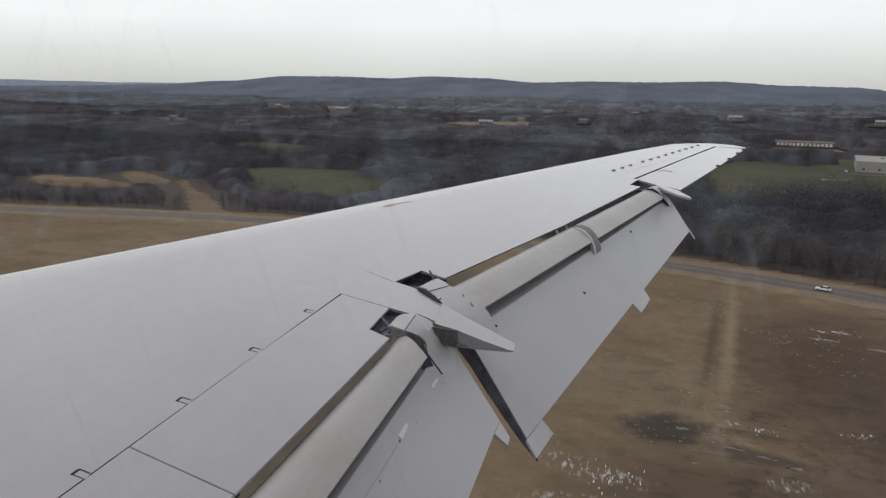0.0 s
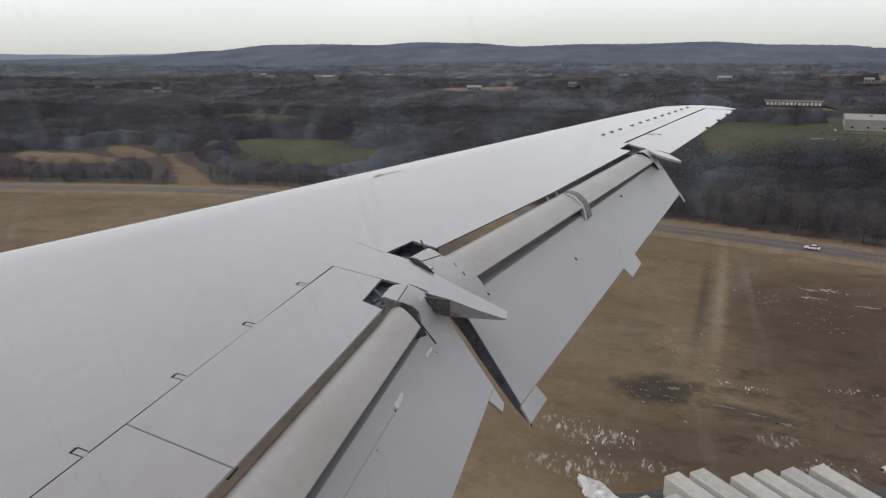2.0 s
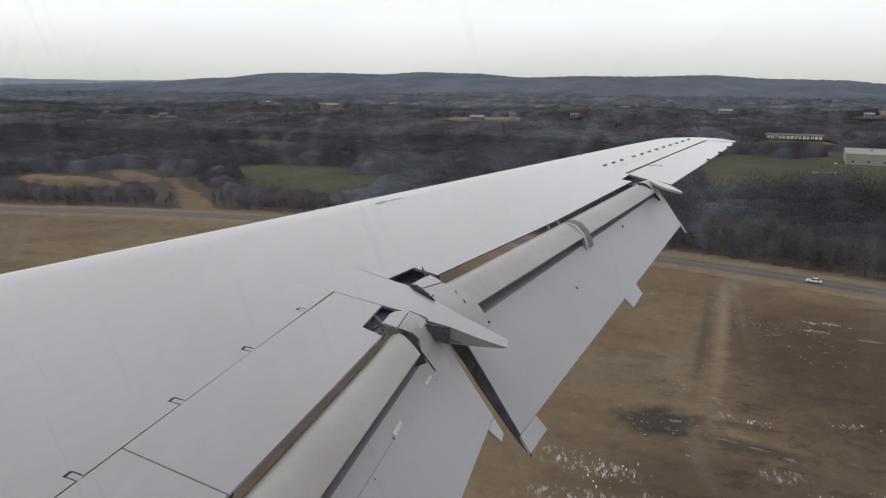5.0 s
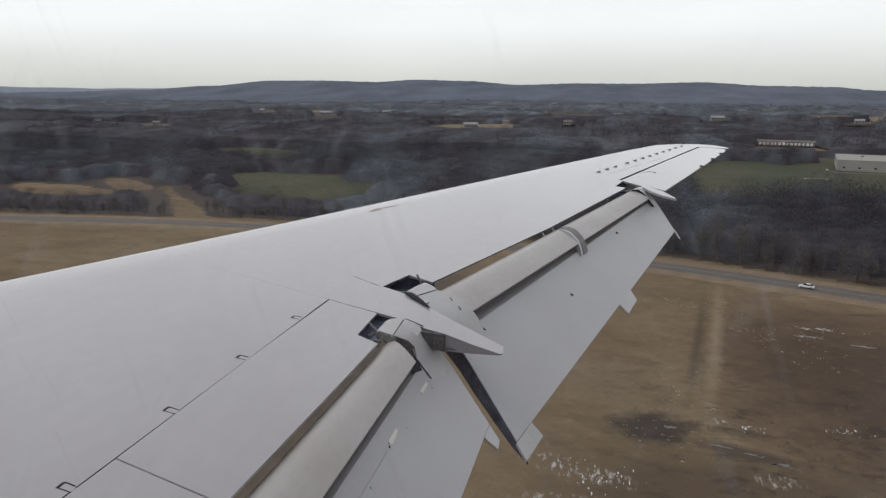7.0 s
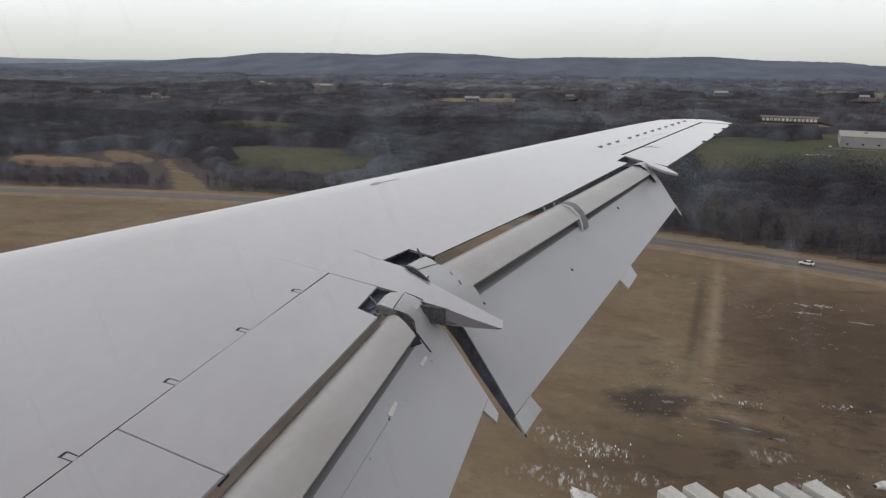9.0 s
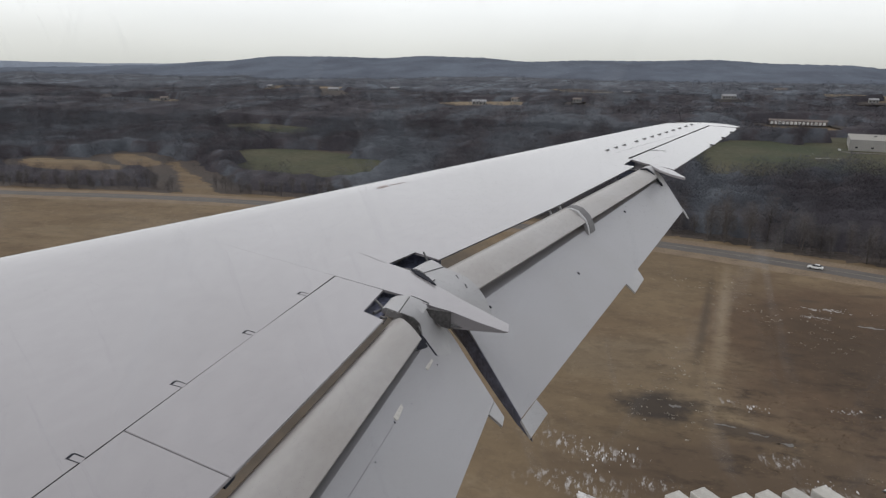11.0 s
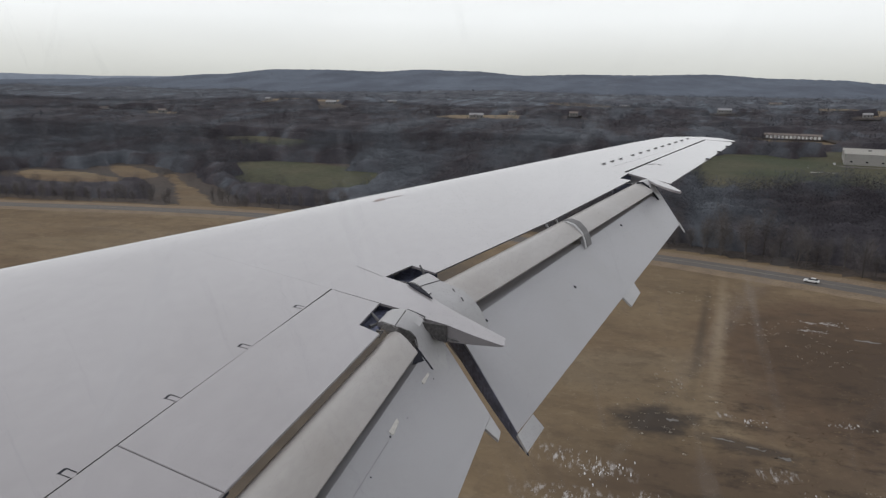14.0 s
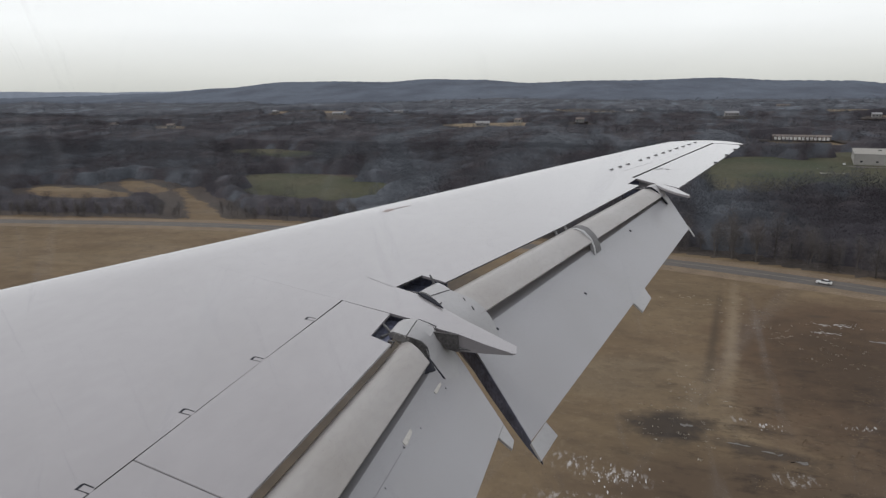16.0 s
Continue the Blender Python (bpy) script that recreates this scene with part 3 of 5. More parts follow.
G, GS = 0.0044, 0.0023
outer = spoiler([(hinge_x(3.8) + G, 3.80 + GS), (hinge_x(4.9) + G, 4.9), (5.612 + G, 6.0 - G), (6.06, 5.865 - G), (6.055, 5.455), (6.235, 5.375), (sp_x(4.73), 4.73), (sp_x(4.1), 4.1), (sp_x(3.65), 3.65 + GS)],
                "large flush spoiler panel with a dark hinge line")
inner = spoiler([(hinge_x(1.6) + G, 1.6), (hinge_x(3.8) + G, 3.80 - GS), (sp_x(3.65), 3.65 - GS), (sp_x(2.9) - 0.01, 2.9), (sp_x(2.9) - 0.01, 1.6)], "flush inboard spoiler panel")
bm = bmesh.new()
plate(bm, [(hinge_x(1.9) - 0.01, 1.9), (hinge_x(6.0) - 0.01, 5.99), (hinge_x(6.0) + 0.03, 5.99), (hinge_x(1.9) + 0.03, 1.9)], -0.02, 0.02)
plate(bm, [(5.51, 3.84), (6.15, 3.69), (6.15, 3.61), (5.51, 3.76)], -0.0165, 0.02)
plate(bm, [(5.64, 6.02), (6.02, 5.90), (6.02, 5.83), (5.64, 5.95)], -0.036, 0.02)
part("spoiler_gap_seal", bm, GAP_SHADOW, wing, "dark rubber seal in the spoiler gap")
# hinge fittings: a dark hooked cut
for y in (3.56, 4.25, 4.92, 5.60):
    x = hinge_x(y)
    bm = bmesh.new()
    plate(bm, [(x - 0.080, y - 0.024), (x - 0.080, y + 0.016), (x - 0.064, y + 0.012), (x - 0.064, y - 0.022)], 0.0012, 0.003)
    plate(bm, [(x - 0.080, y + 0.0165), (x - 0.070, y + 0.026), (x - 0.006, y + 0.016), (x - 0.006, y + 0.009), (x - 0.063, y + 0.0185), (x - 0.064, y + 0.0125)], 0.0012, 0.003)
    plate(bm, [(x - 0.064, y - 0.0225), (x - 0.064, y - 0.0185), (x - 0.004, y - 0.026), (x - 0.004, y - 0.030)], 0.0012, 0.003)
    part("hinge_cut", bm, GAP_SHADOW, wing, "dark hooked cut round a spoiler hinge")
    bm = bmesh.new()
    plate(bm, [(x - 0.0635, y - 0.0175), (x - 0.0635, y + 0.0105), (x + 0.007, y + 0.001), (x + 0.007, y - 0.0265)], 0.001, 0.003)
    part("hinge_tongue", bm, PAINT, wing, "grey hinge tongue bridging the spoiler gap")


# ---- flaps ----
def flap_section(lead, tail, thick, nose=0.21):
    """Flap section: upper skin straight from lead to tail, rounded nose ahead of it, thin tail."""
    lead, tail = Vector(lead), Vector(tail)
    d = tail - lead
    c = d.length
    d /= c
    up = Vector((0, 0, 1))
    nrm = (up - d * up.dot(d)).normalized()
    pts = [(-nose, -0.95), (-nose * 0.62, -0.80), (-nose * 0.34, -0.45), (-nose * 0.14, -0.15), (0, 0), (0.3 * c, 0.02), (0.7 * c, 0.01), (c, 0), (c, -0.06), (0.6 * c, -0.5), (0.2 * c, -0.95), (-0.3 * nose, -1.25), (-0.8 * nose, -1.2)]
    return [lead + d * s + nrm * (z * thick) for s, z in pts]


def ribs(bm, a, b, thick0, thick1, nose=0.21, steps=6):
    rings = []
    for k in range(steps + 1):
        f = k / steps
        rings.append(flap_section(Vector(a[0]).lerp(Vector(b[0]), f), Vector(a[1]).lerp(Vector(b[1]), f), thick0 + (thick1 - thick0) * f, nose))
    loft(bm, rings)
    return rings


S40, C40 = math.sin(radians(40)), math.cos(radians(40))
OA, OU, OP = Vector((6.69, 6.29, -0.1)), Vector((0.288, 0.9575, 0)), Vector((0.9575 * C40, -0.288 * C40, -S40))
IA, IU, IP = Vector((6.50, 5.33, -0.1)), Vector((-0.0127, -1.0, 0)), Vector((C40, -0.0127 * C40, -S40))
o = lambda s, c, up=0.0: OA + OU * s + OP * c + Vector((0, 0, up))
i_ = lambda s, c, up=0.0: IA + IU * s + IP * c + Vector((0, 0, up))

bm = bmesh.new()
# points on the two flaps' upper skins
fo = lambda s, c, lift=0.005: o(s, c, -0.10 + 0.00656 * (s + 0.31) + 0.1156 * (c - 0.02) + lift)
fi = lambda s, c, lift=0.005: i_(s, c, -0.085 + 0.1339 * (c - 0.02) + lift)
o_in, o_out = (o(-0.27, 0.0, -0.10), o(-0.57, 0.90)), (o(5.46, 0.0, -0.07), o(4.99, 0.585))
ribs(bm, o_in, o_out, 0.17, 0.10)
o_flap = part("flap", bm, FLAP_PAINT, wing, "broad grey outboard flap angled steeply down")
bm = bmesh.new()
i_out, i_in = (i_(-0.555, 0.0, -0.085), i_(-0.13, 0.655)), (i_(3.7, 0.0, -0.085), i_(3.7, 0.66))
ribs(bm, i_out, i_in, 0.15, 0.17)
i_flap = part("flap", bm, FLAP_PAINT, wing, "grey inboard flap angled steeply down")

# end rib of the outboard flap, its shade put into the dark colour
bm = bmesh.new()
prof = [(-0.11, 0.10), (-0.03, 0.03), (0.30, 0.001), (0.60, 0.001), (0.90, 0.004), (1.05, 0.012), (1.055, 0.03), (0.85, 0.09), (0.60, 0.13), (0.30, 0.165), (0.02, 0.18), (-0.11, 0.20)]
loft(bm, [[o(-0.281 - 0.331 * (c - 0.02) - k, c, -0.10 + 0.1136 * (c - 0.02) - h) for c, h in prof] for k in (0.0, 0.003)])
part("end_rib", bm, WELL, o_flap, "end rib coloured dark for its shaded face")


def vane(lead_a, tail_a, lead_b, tail_b, crest, label, thick=0.07):
    """A slim curved vane ahead of a flap; leads and tails at the two ends."""
    bm = bmesh.new()
    rings = []
    for k in range(9):
        f = k / 8
        a, b = Vector(lead_a).lerp(Vector(lead_b), f), Vector(tail_a).lerp(Vector(tail_b), f)
        top = [(0.0, -0.5), (0.01, -0.12), (0.06, 0.35), (0.16, 0.75), (0.3, 0.98), (0.45, 1.0), (0.62, 0.80), (0.8, 0.47), (1.0, 0.0)]
        low = [(1.0, -0.12), (0.75, 0.0), (0.5, 0.0), (0.25, -0.35), (0.08, -0.75)]
        rings.append([a.lerp(b, s) + Vector((0, 0, z * crest)) for s, z in top + low])
    loft(bm, rings)
    return part("flap_vane", bm, VANE_PAINT, wing, label, 50)


vane(o(-0.20, -0.60, -0.375), (6.655, 6.30, -0.10), o(5.60, -0.41, -0.262), (8.165, 11.12, -0.10), 0.075, "weathered grey outboard flap vane")
vane((6.222, 5.57, -0.105), i_(-0.055, 0.0), (6.042, 1.6, -0.105), i_(3.7, 0.0), 0.07, "weathered grey inboard flap vane")

# small plates at the flaps' trailing edges
for pts, owner in (((fo(-0.585, 0.908, 0), fo(-0.30, 0.888, 0), fo(-0.313, 1.02, 0), fo(-0.634, 1.045, 0)), o_flap), ((fo(2.12, 0.72, -0.004), fo(2.573, 0.70, -0.004), fo(2.483, 0.851, 0), fo(2.107, 0.884, 0)), o_flap),
                   ((fi(-0.128, 0.658, 0), fi(0.035, 0.658, 0), fi(0.045, 0.782, 0), fi(-0.05, 0.772, 0)), i_flap)):
    bm = bmesh.new()
    lo = [p + Vector((-0.008, 0.0, -0.016)) for p in pts]
    loft(bm, [list(pts), lo])
    part("trailing_tab", bm, LIGHT_PAINT, owner, "light grey tab behind the trailing edge")
bm = bmesh.new()
rod(bm, o(4.995, 0.56, 0.0), o(4.885, 0.715, 0.01), 0.012, 0.009)
part("tip_fence", bm, LIGHT_PAINT, o_flap)
# small latch plate, rivet dot and scuffs
for (s, c), ln, wd, lean in (((0.625, 0.107), 0.075, 0.019, 0.012), ((0.025, 0.110), 0.07, 0.014, 0.0)):
    bm = bmesh.new()
    shape = ((-1, -0.55), (-0.85, -1 + 1.6), (0.75, 1.0), (1, 0.3), (0.9, -0.9))
    loft(bm, [[fi(s + ln * a, c + wd * k - lean * a * -1 * 0.4, up) for a, k in shape] for up in (0.009, -0.004)])
    part("latch_plate", bm, LATCH, i_flap, "pale latch plate")
bm = bmesh.new()
loft(bm, [[fi(s, 0.120 + k, up) for k, up in ((0, 0.0062), (0.003, 0.0062), (0.003, -0.004), (0, -0.004))] for s in (0.76, 1.35, 2.4)])
part("rivet_seam", bm, FAINT, i_flap, "fine rivet seam")
for f, s, c, r, owner in ((fo, 1.537, 0.339, 0.6, o_flap), (fo, 3.496, 0.098, 0.6, o_flap), (fo, 0.087, 0.088, 0.45, o_flap), (fi, -0.121, 0.114, 0.16, i_flap), (fi, -0.03, 0.16, 0.16, i_flap),
                          (fi, 0.483, 0.149, 0.13, i_flap), (fi, 1.07, 0.148, 0.15, i_flap), (fi, 0.72, 0.120, 0.25, i_flap)):
    bm = bmesh.new()
    loft(bm, [[f(s + a * r, c + k * r, up) for a, k in ((-0.02, -0.024), (0.01, -0.028), (0.022, 0.02), (-0.006, 0.026))] for up in (0.010, -0.006)])
    part("drain_hole", bm, GAP_SHADOW, owner)

# shadow between the cover plate and the inboard vane's end, laid on as a dark plate
bm = bmesh.new()
loft(bm, [[fi(-0.20, -0.06, up), fi(-0.135, 0.03, up), fi(-0.09, 0.012, up), fi(-0.02, -0.03, up)] for up in (0.006, -0.004)])
part("vane_end_shadow", bm, GAP_SHADOW, i_flap, "dark plate for the shadow beside the vane's end")

# ---- hinge fairing between the flaps ----
bm = bmesh.new()
rings = []
for x, yl, yr, top, low in ((6.275, 5.80, 6.22, 0.001, -0.14), (6.44, 5.715, 6.09, -0.001, -0.15), (6.62, 5.685, 5.95, -0.014, -0.15), (6.82, 5.62, 5.83, -0.035, -0.11), (7.01, 5.565, 5.70, -0.048, -0.068), (7.035, 5.575, 5.69, -0.052, -0.062)):
    rings.append([Vector((x - 0.10 * (y - 5.7), y, z)) for y, z in ((yl, top), ((yl + yr) / 2, top), (yr, top), (yr - 0.03, low), (yl + 0.012, low))])
loft(bm, rings)
fairing = part("hinge_fairing", bm, PAINT, wing, "pointed light grey hinge fairing", 20)
bm = bmesh.new()
box(bm, (6.63, 5.665, -0.118), (6.83, 5.69, -0.113))
part("fairing_side_seam", bm, SEAM, fairing)
# shadow in the fairing's hollow, modelled as a dark triangular piece
bm = bmesh.new()
loft(bm, [[Vector((6.40, y, -0.02)), Vector((6.62, y, -0.02)), Vector((6.62, y, -0.15)), Vector((6.56, y, -0.14))] for y in (5.680, 5.70)])
part("fairing_shadow", bm, BAY_SHADE, fairing, "dark triangle standing for the shadow in the hollow of the fairing")

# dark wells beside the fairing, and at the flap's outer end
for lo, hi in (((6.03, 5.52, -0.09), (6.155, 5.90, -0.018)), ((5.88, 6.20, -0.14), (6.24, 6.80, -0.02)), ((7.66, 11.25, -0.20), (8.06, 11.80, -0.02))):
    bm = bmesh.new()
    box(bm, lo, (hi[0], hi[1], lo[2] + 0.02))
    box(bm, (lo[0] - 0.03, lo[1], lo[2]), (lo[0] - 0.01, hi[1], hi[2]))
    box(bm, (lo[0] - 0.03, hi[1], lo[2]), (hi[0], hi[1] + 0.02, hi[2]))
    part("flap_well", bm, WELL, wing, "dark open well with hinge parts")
    bm = bmesh.new()
    c = (Vector(lo) + Vector(hi)) / 2
    rod(bm, (lo[0] + 0.03, c.y - 0.02, lo[2] + 0.08), (hi[0] - 0.02, c.y - 0.06, hi[2] - 0.03), 0.009, 0.011, 8)
    rod(bm, (c.x, lo[1] + 0.05, hi[2] - 0.04), (c.x + 0.03, lo[1] + 0.18, hi[2] - 0.06), 0.012, 0.012, 6)
    part("hinge_link", bm, STRAP, wing, "dull metal hinge link")

# curved cover plates draped from the fairing to the flaps
W = lambda x, y, z=0: (x, y, z)
bm = bmesh.new()
strap(bm, [(6.135, 5.69, -0.06), (6.145, 5.69, -0.025), (6.18, 5.685, -0.004), (6.24, 5.675, 0.004), (6.285, 5.667, 0.004)],
      [W(0.0, 0.09), W(0.0, 0.095), W(0.0, 0.11), W(0.005, 0.135), W(-0.006, 0.147)], 0.085)
part("cover_nose", bm, LIGHT_PAINT, wing, "curled pale nose of a cover plate")
bm = bmesh.new()
rows = [((6.300, 5.518, 0.003), (6.288, 5.813, 0.003)), ((6.36, 5.555, -0.035), (6.37, 5.775, 0.002)), ((6.41, 5.589, -0.095), (6.445, 5.70, -0.004)), ((6.455, 5.545, -0.150), (6.50, 5.715, -0.09)),
        ((6.52, 5.49, -0.195), (6.55, 5.78, -0.185)), ((6.585, 5.445, -0.238), (6.615, 5.785, -0.262)), ((6.665, 5.43, -0.305), (6.68, 5.73, -0.315))]
rings = []
for lo, hi in rows:
    lo, hi = Vector(lo), Vector(hi)
    deep = 0.12 if lo.x < 6.48 else 0.05
    rings.append([lo, lo.lerp(hi, 0.5) + Vector((0.004, 0, 0.010)), hi, hi - Vector((0.02, 0, 0.05)), lo - Vector((0.02, -0.015, deep))])
loft(bm, rings)
part("cover_plate", bm, LIGHT_PAINT, wing, "curved pale cover plate over a flap hinge")
bm = bmesh.new()
strap(bm, [(6.29, 5.815, 0.006), (6.37, 5.777, 0.006), (6.445, 5.735, 0.004), (6.448, 5.69, 0.0)], [W(0.0035, 0.001), W(0.0035, 0.002), W(0.003, 0.003), W(0.004, 0.0)], 0.004)
part("plate_seam", bm, SEAM, wing, "dark seam round a cover plate")
# the shadow beside this cover plate, laid on as a near-black strip
bm = bmesh.new()
strap(bm, [(6.448, 5.548, -0.150), (6.485, 5.516, -0.172), (6.52, 5.486, -0.194), (6.555, 5.463, -0.217), (6.588, 5.440, -0.239)], [W(0.006, 0.003), W(0.007, 0.003), W(0.009, 0.003), W(0.010, 0.004), W(0.010, 0.004)], 0.02)
part("edge_dark_strip", bm, GAP_SHADOW, wing, "dark strip along a cover plate edge")
# shade under the nose and along the cover plate's lip as a dark strip; then the mechanism
bm = bmesh.new()
lip = [((6.175, 5.560, -0.055), (6.205, 5.560, -0.012)), ((6.235, 5.520, -0.045), (6.262, 5.530, 0.000)), ((6.302, 5.506, -0.050), (6.322, 5.520, -0.004)), ((6.362, 5.540, -0.088), (6.385, 5.552, -0.040)),
       ((6.410, 5.574, -0.135), (6.428, 5.584, -0.098)), ((6.452, 5.534, -0.178), (6.462, 5.540, -0.156))]
loft(bm, [[Vector(a), Vector(b), Vector(b) + Vector((0, 0.03, -0.01)), Vector(a) + Vector((0, 0.03, 0))] for a, b in lip])
part("hollow_shade", bm, BAY_SHADE, wing, "dark strip painted as the shaded hollow under a cover plate")
bm = bmesh.new()
rod(bm, (6.155, 5.545, -0.065), (6.205, 5.505, -0.050), 0.009, 0.009, 8)
rod(bm, (6.190, 5.490, -0.090), (6.222, 5.482, -0.030), 0.006, 0.006, 6)
part("hinge_link", bm, STRAP, wing, "dull metal hinge link")
bm = bmesh.new()
strap(bm, [(6.246, 6.288, 0.008), (6.30, 6.374, 0.009), (6.357, 6.464, 0.007)], [W(0.003, -0.001)] * 3, 0.006)
part("plate_seam", bm, SEAM, wing, "dark seam round a cover plate")
bm = bmesh.new()
strap(bm, [(6.13, 6.495, -0.05), (6.145, 6.49, -0.015), (6.18, 6.48, 0.002), (6.24, 6.435, 0.006), (6.30, 6.378, 0.004)],
      [W(0.03, 0.118), W(0.033, 0.12), W(0.036, 0.12), W(0.048, 0.105), W(0.056, 0.09)], 0.02)
part("cover_nose", bm, LIGHT_PAINT, wing, "curled pale nose of a cover plate")
bm = bmesh.new()
strap(bm, [(6.304, 6.374, 0.003), (6.40, 6.30, -0.008), (6.50, 6.25, -0.035), (6.59, 6.20, -0.078), (6.66, 6.17, -0.135), (6.71, 6.16, -0.195), (6.76, 6.13, -0.275)],
      [W(0.056, 0.09), W(0.065, 0.12), W(0.065, 0.16), W(0.06, 0.175), W(0.055, 0.18), W(0.05, 0.17), W(0.05, 0.16)], 0.02)
part("cover_plate", bm, LIGHT_PAINT, wing, "curved pale cover plate over a flap hinge")
for x, y, z, turn in ((6.50, 6.36, -0.028, 0.5), (6.59, 6.28, -0.058, 0.5)):
    bm = bmesh.new()
    box(bm, (-0.022, -0.004, 0), (0.022, 0.004, 0.005), pose(x, y, z, 0, 20, -50))
    part("rivet_slot", bm, SEAM, wing)
# the slit's shade is a raised dark plate; no opening is cut
bm = bmesh.new()
plate(bm, [(6.13, 6.303), (6.195, 6.288), (6.315, 6.180), (6.409, 6.055), (6.20, 6.225)], 0.016, 0.012)
part("slit_dark_plate", bm, GAP_SHADOW, wing, "dark plate standing for the shaded slit along the fairing")
bm = bmesh.new()
rod(bm, (6.185, 6.590, -0.01), (6.136, 6.627, 0.052), 0.012, 0.008, 6)
part("vent_pin", bm, SEAM, wing, "small dark upright pin")
bm = bmesh.new()
strap(bm, [(7.945, 11.34, -0.05), (7.985, 11.34, -0.01), (8.05, 11.33, 0.002), (8.12, 11.31, -0.04), (8.20, 11.28, -0.12), (8.28, 11.24, -0.22)],
      [W(0.05, 0.12), W(0.05, 0.13), W(0.04, 0.13), W(0.03, 0.13), W(0.03, 0.12), W(0.02, 0.05)], 0.018)
part("cover_plate", bm, LIGHT_PAINT, wing, "curved pale cover plate over a flap hinge")
# dark line along the outer cover plate's inboard edge
bm = bmesh.new()
strap(bm, [(7.938, 11.215, -0.006), (8.012, 11.205, 0.006), (8.092, 11.185, -0.036), (8.172, 11.165, -0.116), (8.262, 11.195, -0.216)], [W(0.005, 0.012)] * 5, 0.02)
part("edge_dark_strip", bm, GAP_SHADOW, wing, "dark strip along a cover plate edge")
# grey strap over the outboard vane
bm = bmesh.new()
strap(bm, [o(2.60, -0.47, -0.27), o(2.59, -0.41, -0.195), o(2.57, -0.30, -0.10), o(2.54, -0.18, -0.03), o(2.50, -0.04, 0.0), o(2.46, 0.04, -0.02), o(2.43, 0.085, -0.055)], [OU * 0.065] * 7, 0.03)
part("vane_strap", bm, STRAP, wing, "dark grey strap over the vane")
bm = bmesh.new()
strap(bm, [o(2.52, -0.47, -0.272), o(2.505, -0.41, -0.197), o(2.48, -0.30, -0.102), o(2.45, -0.18, -0.032), o(2.41, -0.04, -0.003), o(2.365, 0.04, -0.025), o(2.335, 0.08, -0.065)], [OU * 0.022] * 7, 0.04)
part("strap_rim", bm, LIGHT_PAINT, wing, "pale rim beside the strap")
# small brackets in the slot ahead of the strap
for x, y in ((6.985, 8.60), (7.065, 8.84)):
    bm = bmesh.new()
    rod(bm, (x - 0.02, y + 0.02, -0.03), (x + 0.04, y - 0.02, -0.12), 0.016, 0.012, 6)
    part("vane_bracket", bm, LIGHT_PAINT, wing, "small pale bracket in the slot")
# flat outer fairing, flush with the skin and pointed behind
bm = bmesh.new()
plate(bm, [(7.80, 11.80), (7.83, 11.84), (8.10, 11.585), (8.36, 11.30, -0.006), (8.52, 10.95, -0.02), (8.50, 10.91, -0.022), (8.34, 11.03, -0.015), (8.20, 11.20, -0.008), (8.10, 11.40, -0.002), (8.065, 11.53)], 0.0, 0.03)
bmesh.ops.bevel(bm, geom=[e for e in bm.edges if all(v.co.z > -0.03 for v in e.verts)], offset=0.006, segments=2, affect="EDGES")
part("hinge_fairing", bm, PAINT, wing, "slim light grey outer hinge fairing")

# ---- the fuselage wall with its window opening, round the camera ----
fus = tagged(new("wall_fuselage"), "grey painted fuselage side with a cabin window opening", "fuselage", kind="structure")
fus.matrix_world = PLACE


def hull(x, a):
    return Vector((x, 1.69 * math.cos(a), 1.60 + 1.69 * math.sin(a)))


xs = [-1.0, 3, 7.36, 7.77, 11, 15]
angles = [radians(k) for k in (-90, -60, -40, -20, -2, 3, 18.5, 40, 60, 90, 120, 150, 180, 210, 240, 270)]
bm = bmesh.new()
for r_out, r_in in ((1.0, 0.985),):
    shell = {}
    for i, x in enumerate(xs):
        for j, a in enumerate(angles[:-1]):
            q = hull(x, a)
            c = Vector((x, 0, 1.60))
            shell[i, j] = (bm.verts.new(q), bm.verts.new(c + (q - c) * r_in))
    m = len(angles) - 1
    hole = (2, 5)
    for i in range(len(xs) - 1):
        for j in range(m):
            k = (j + 1) % m
            if (i, j) == hole:
                loop = [(i, j), (i + 1, j), (i + 1, k), (i, k)]
                for p, q in zip(loop, loop[1:] + loop[:1]):
                    bm.faces.new((shell[p][0], shell[q][0], shell[q][1], shell[p][1]))
                continue
            bm.faces.new([shell[p][0] for p in ((i, j), (i + 1, j), (i + 1, k), (i, k))])
            bm.faces.new([shell[p][1] for p in ((i, k), (i + 1, k), (i + 1, j), (i, j))])
    for i in (0, len(xs) - 1):
        bm.faces.new([shell[i, j][0] for j in range(m)])
part("hull_skin", bm, FUSELAGE, fus, "", 60)

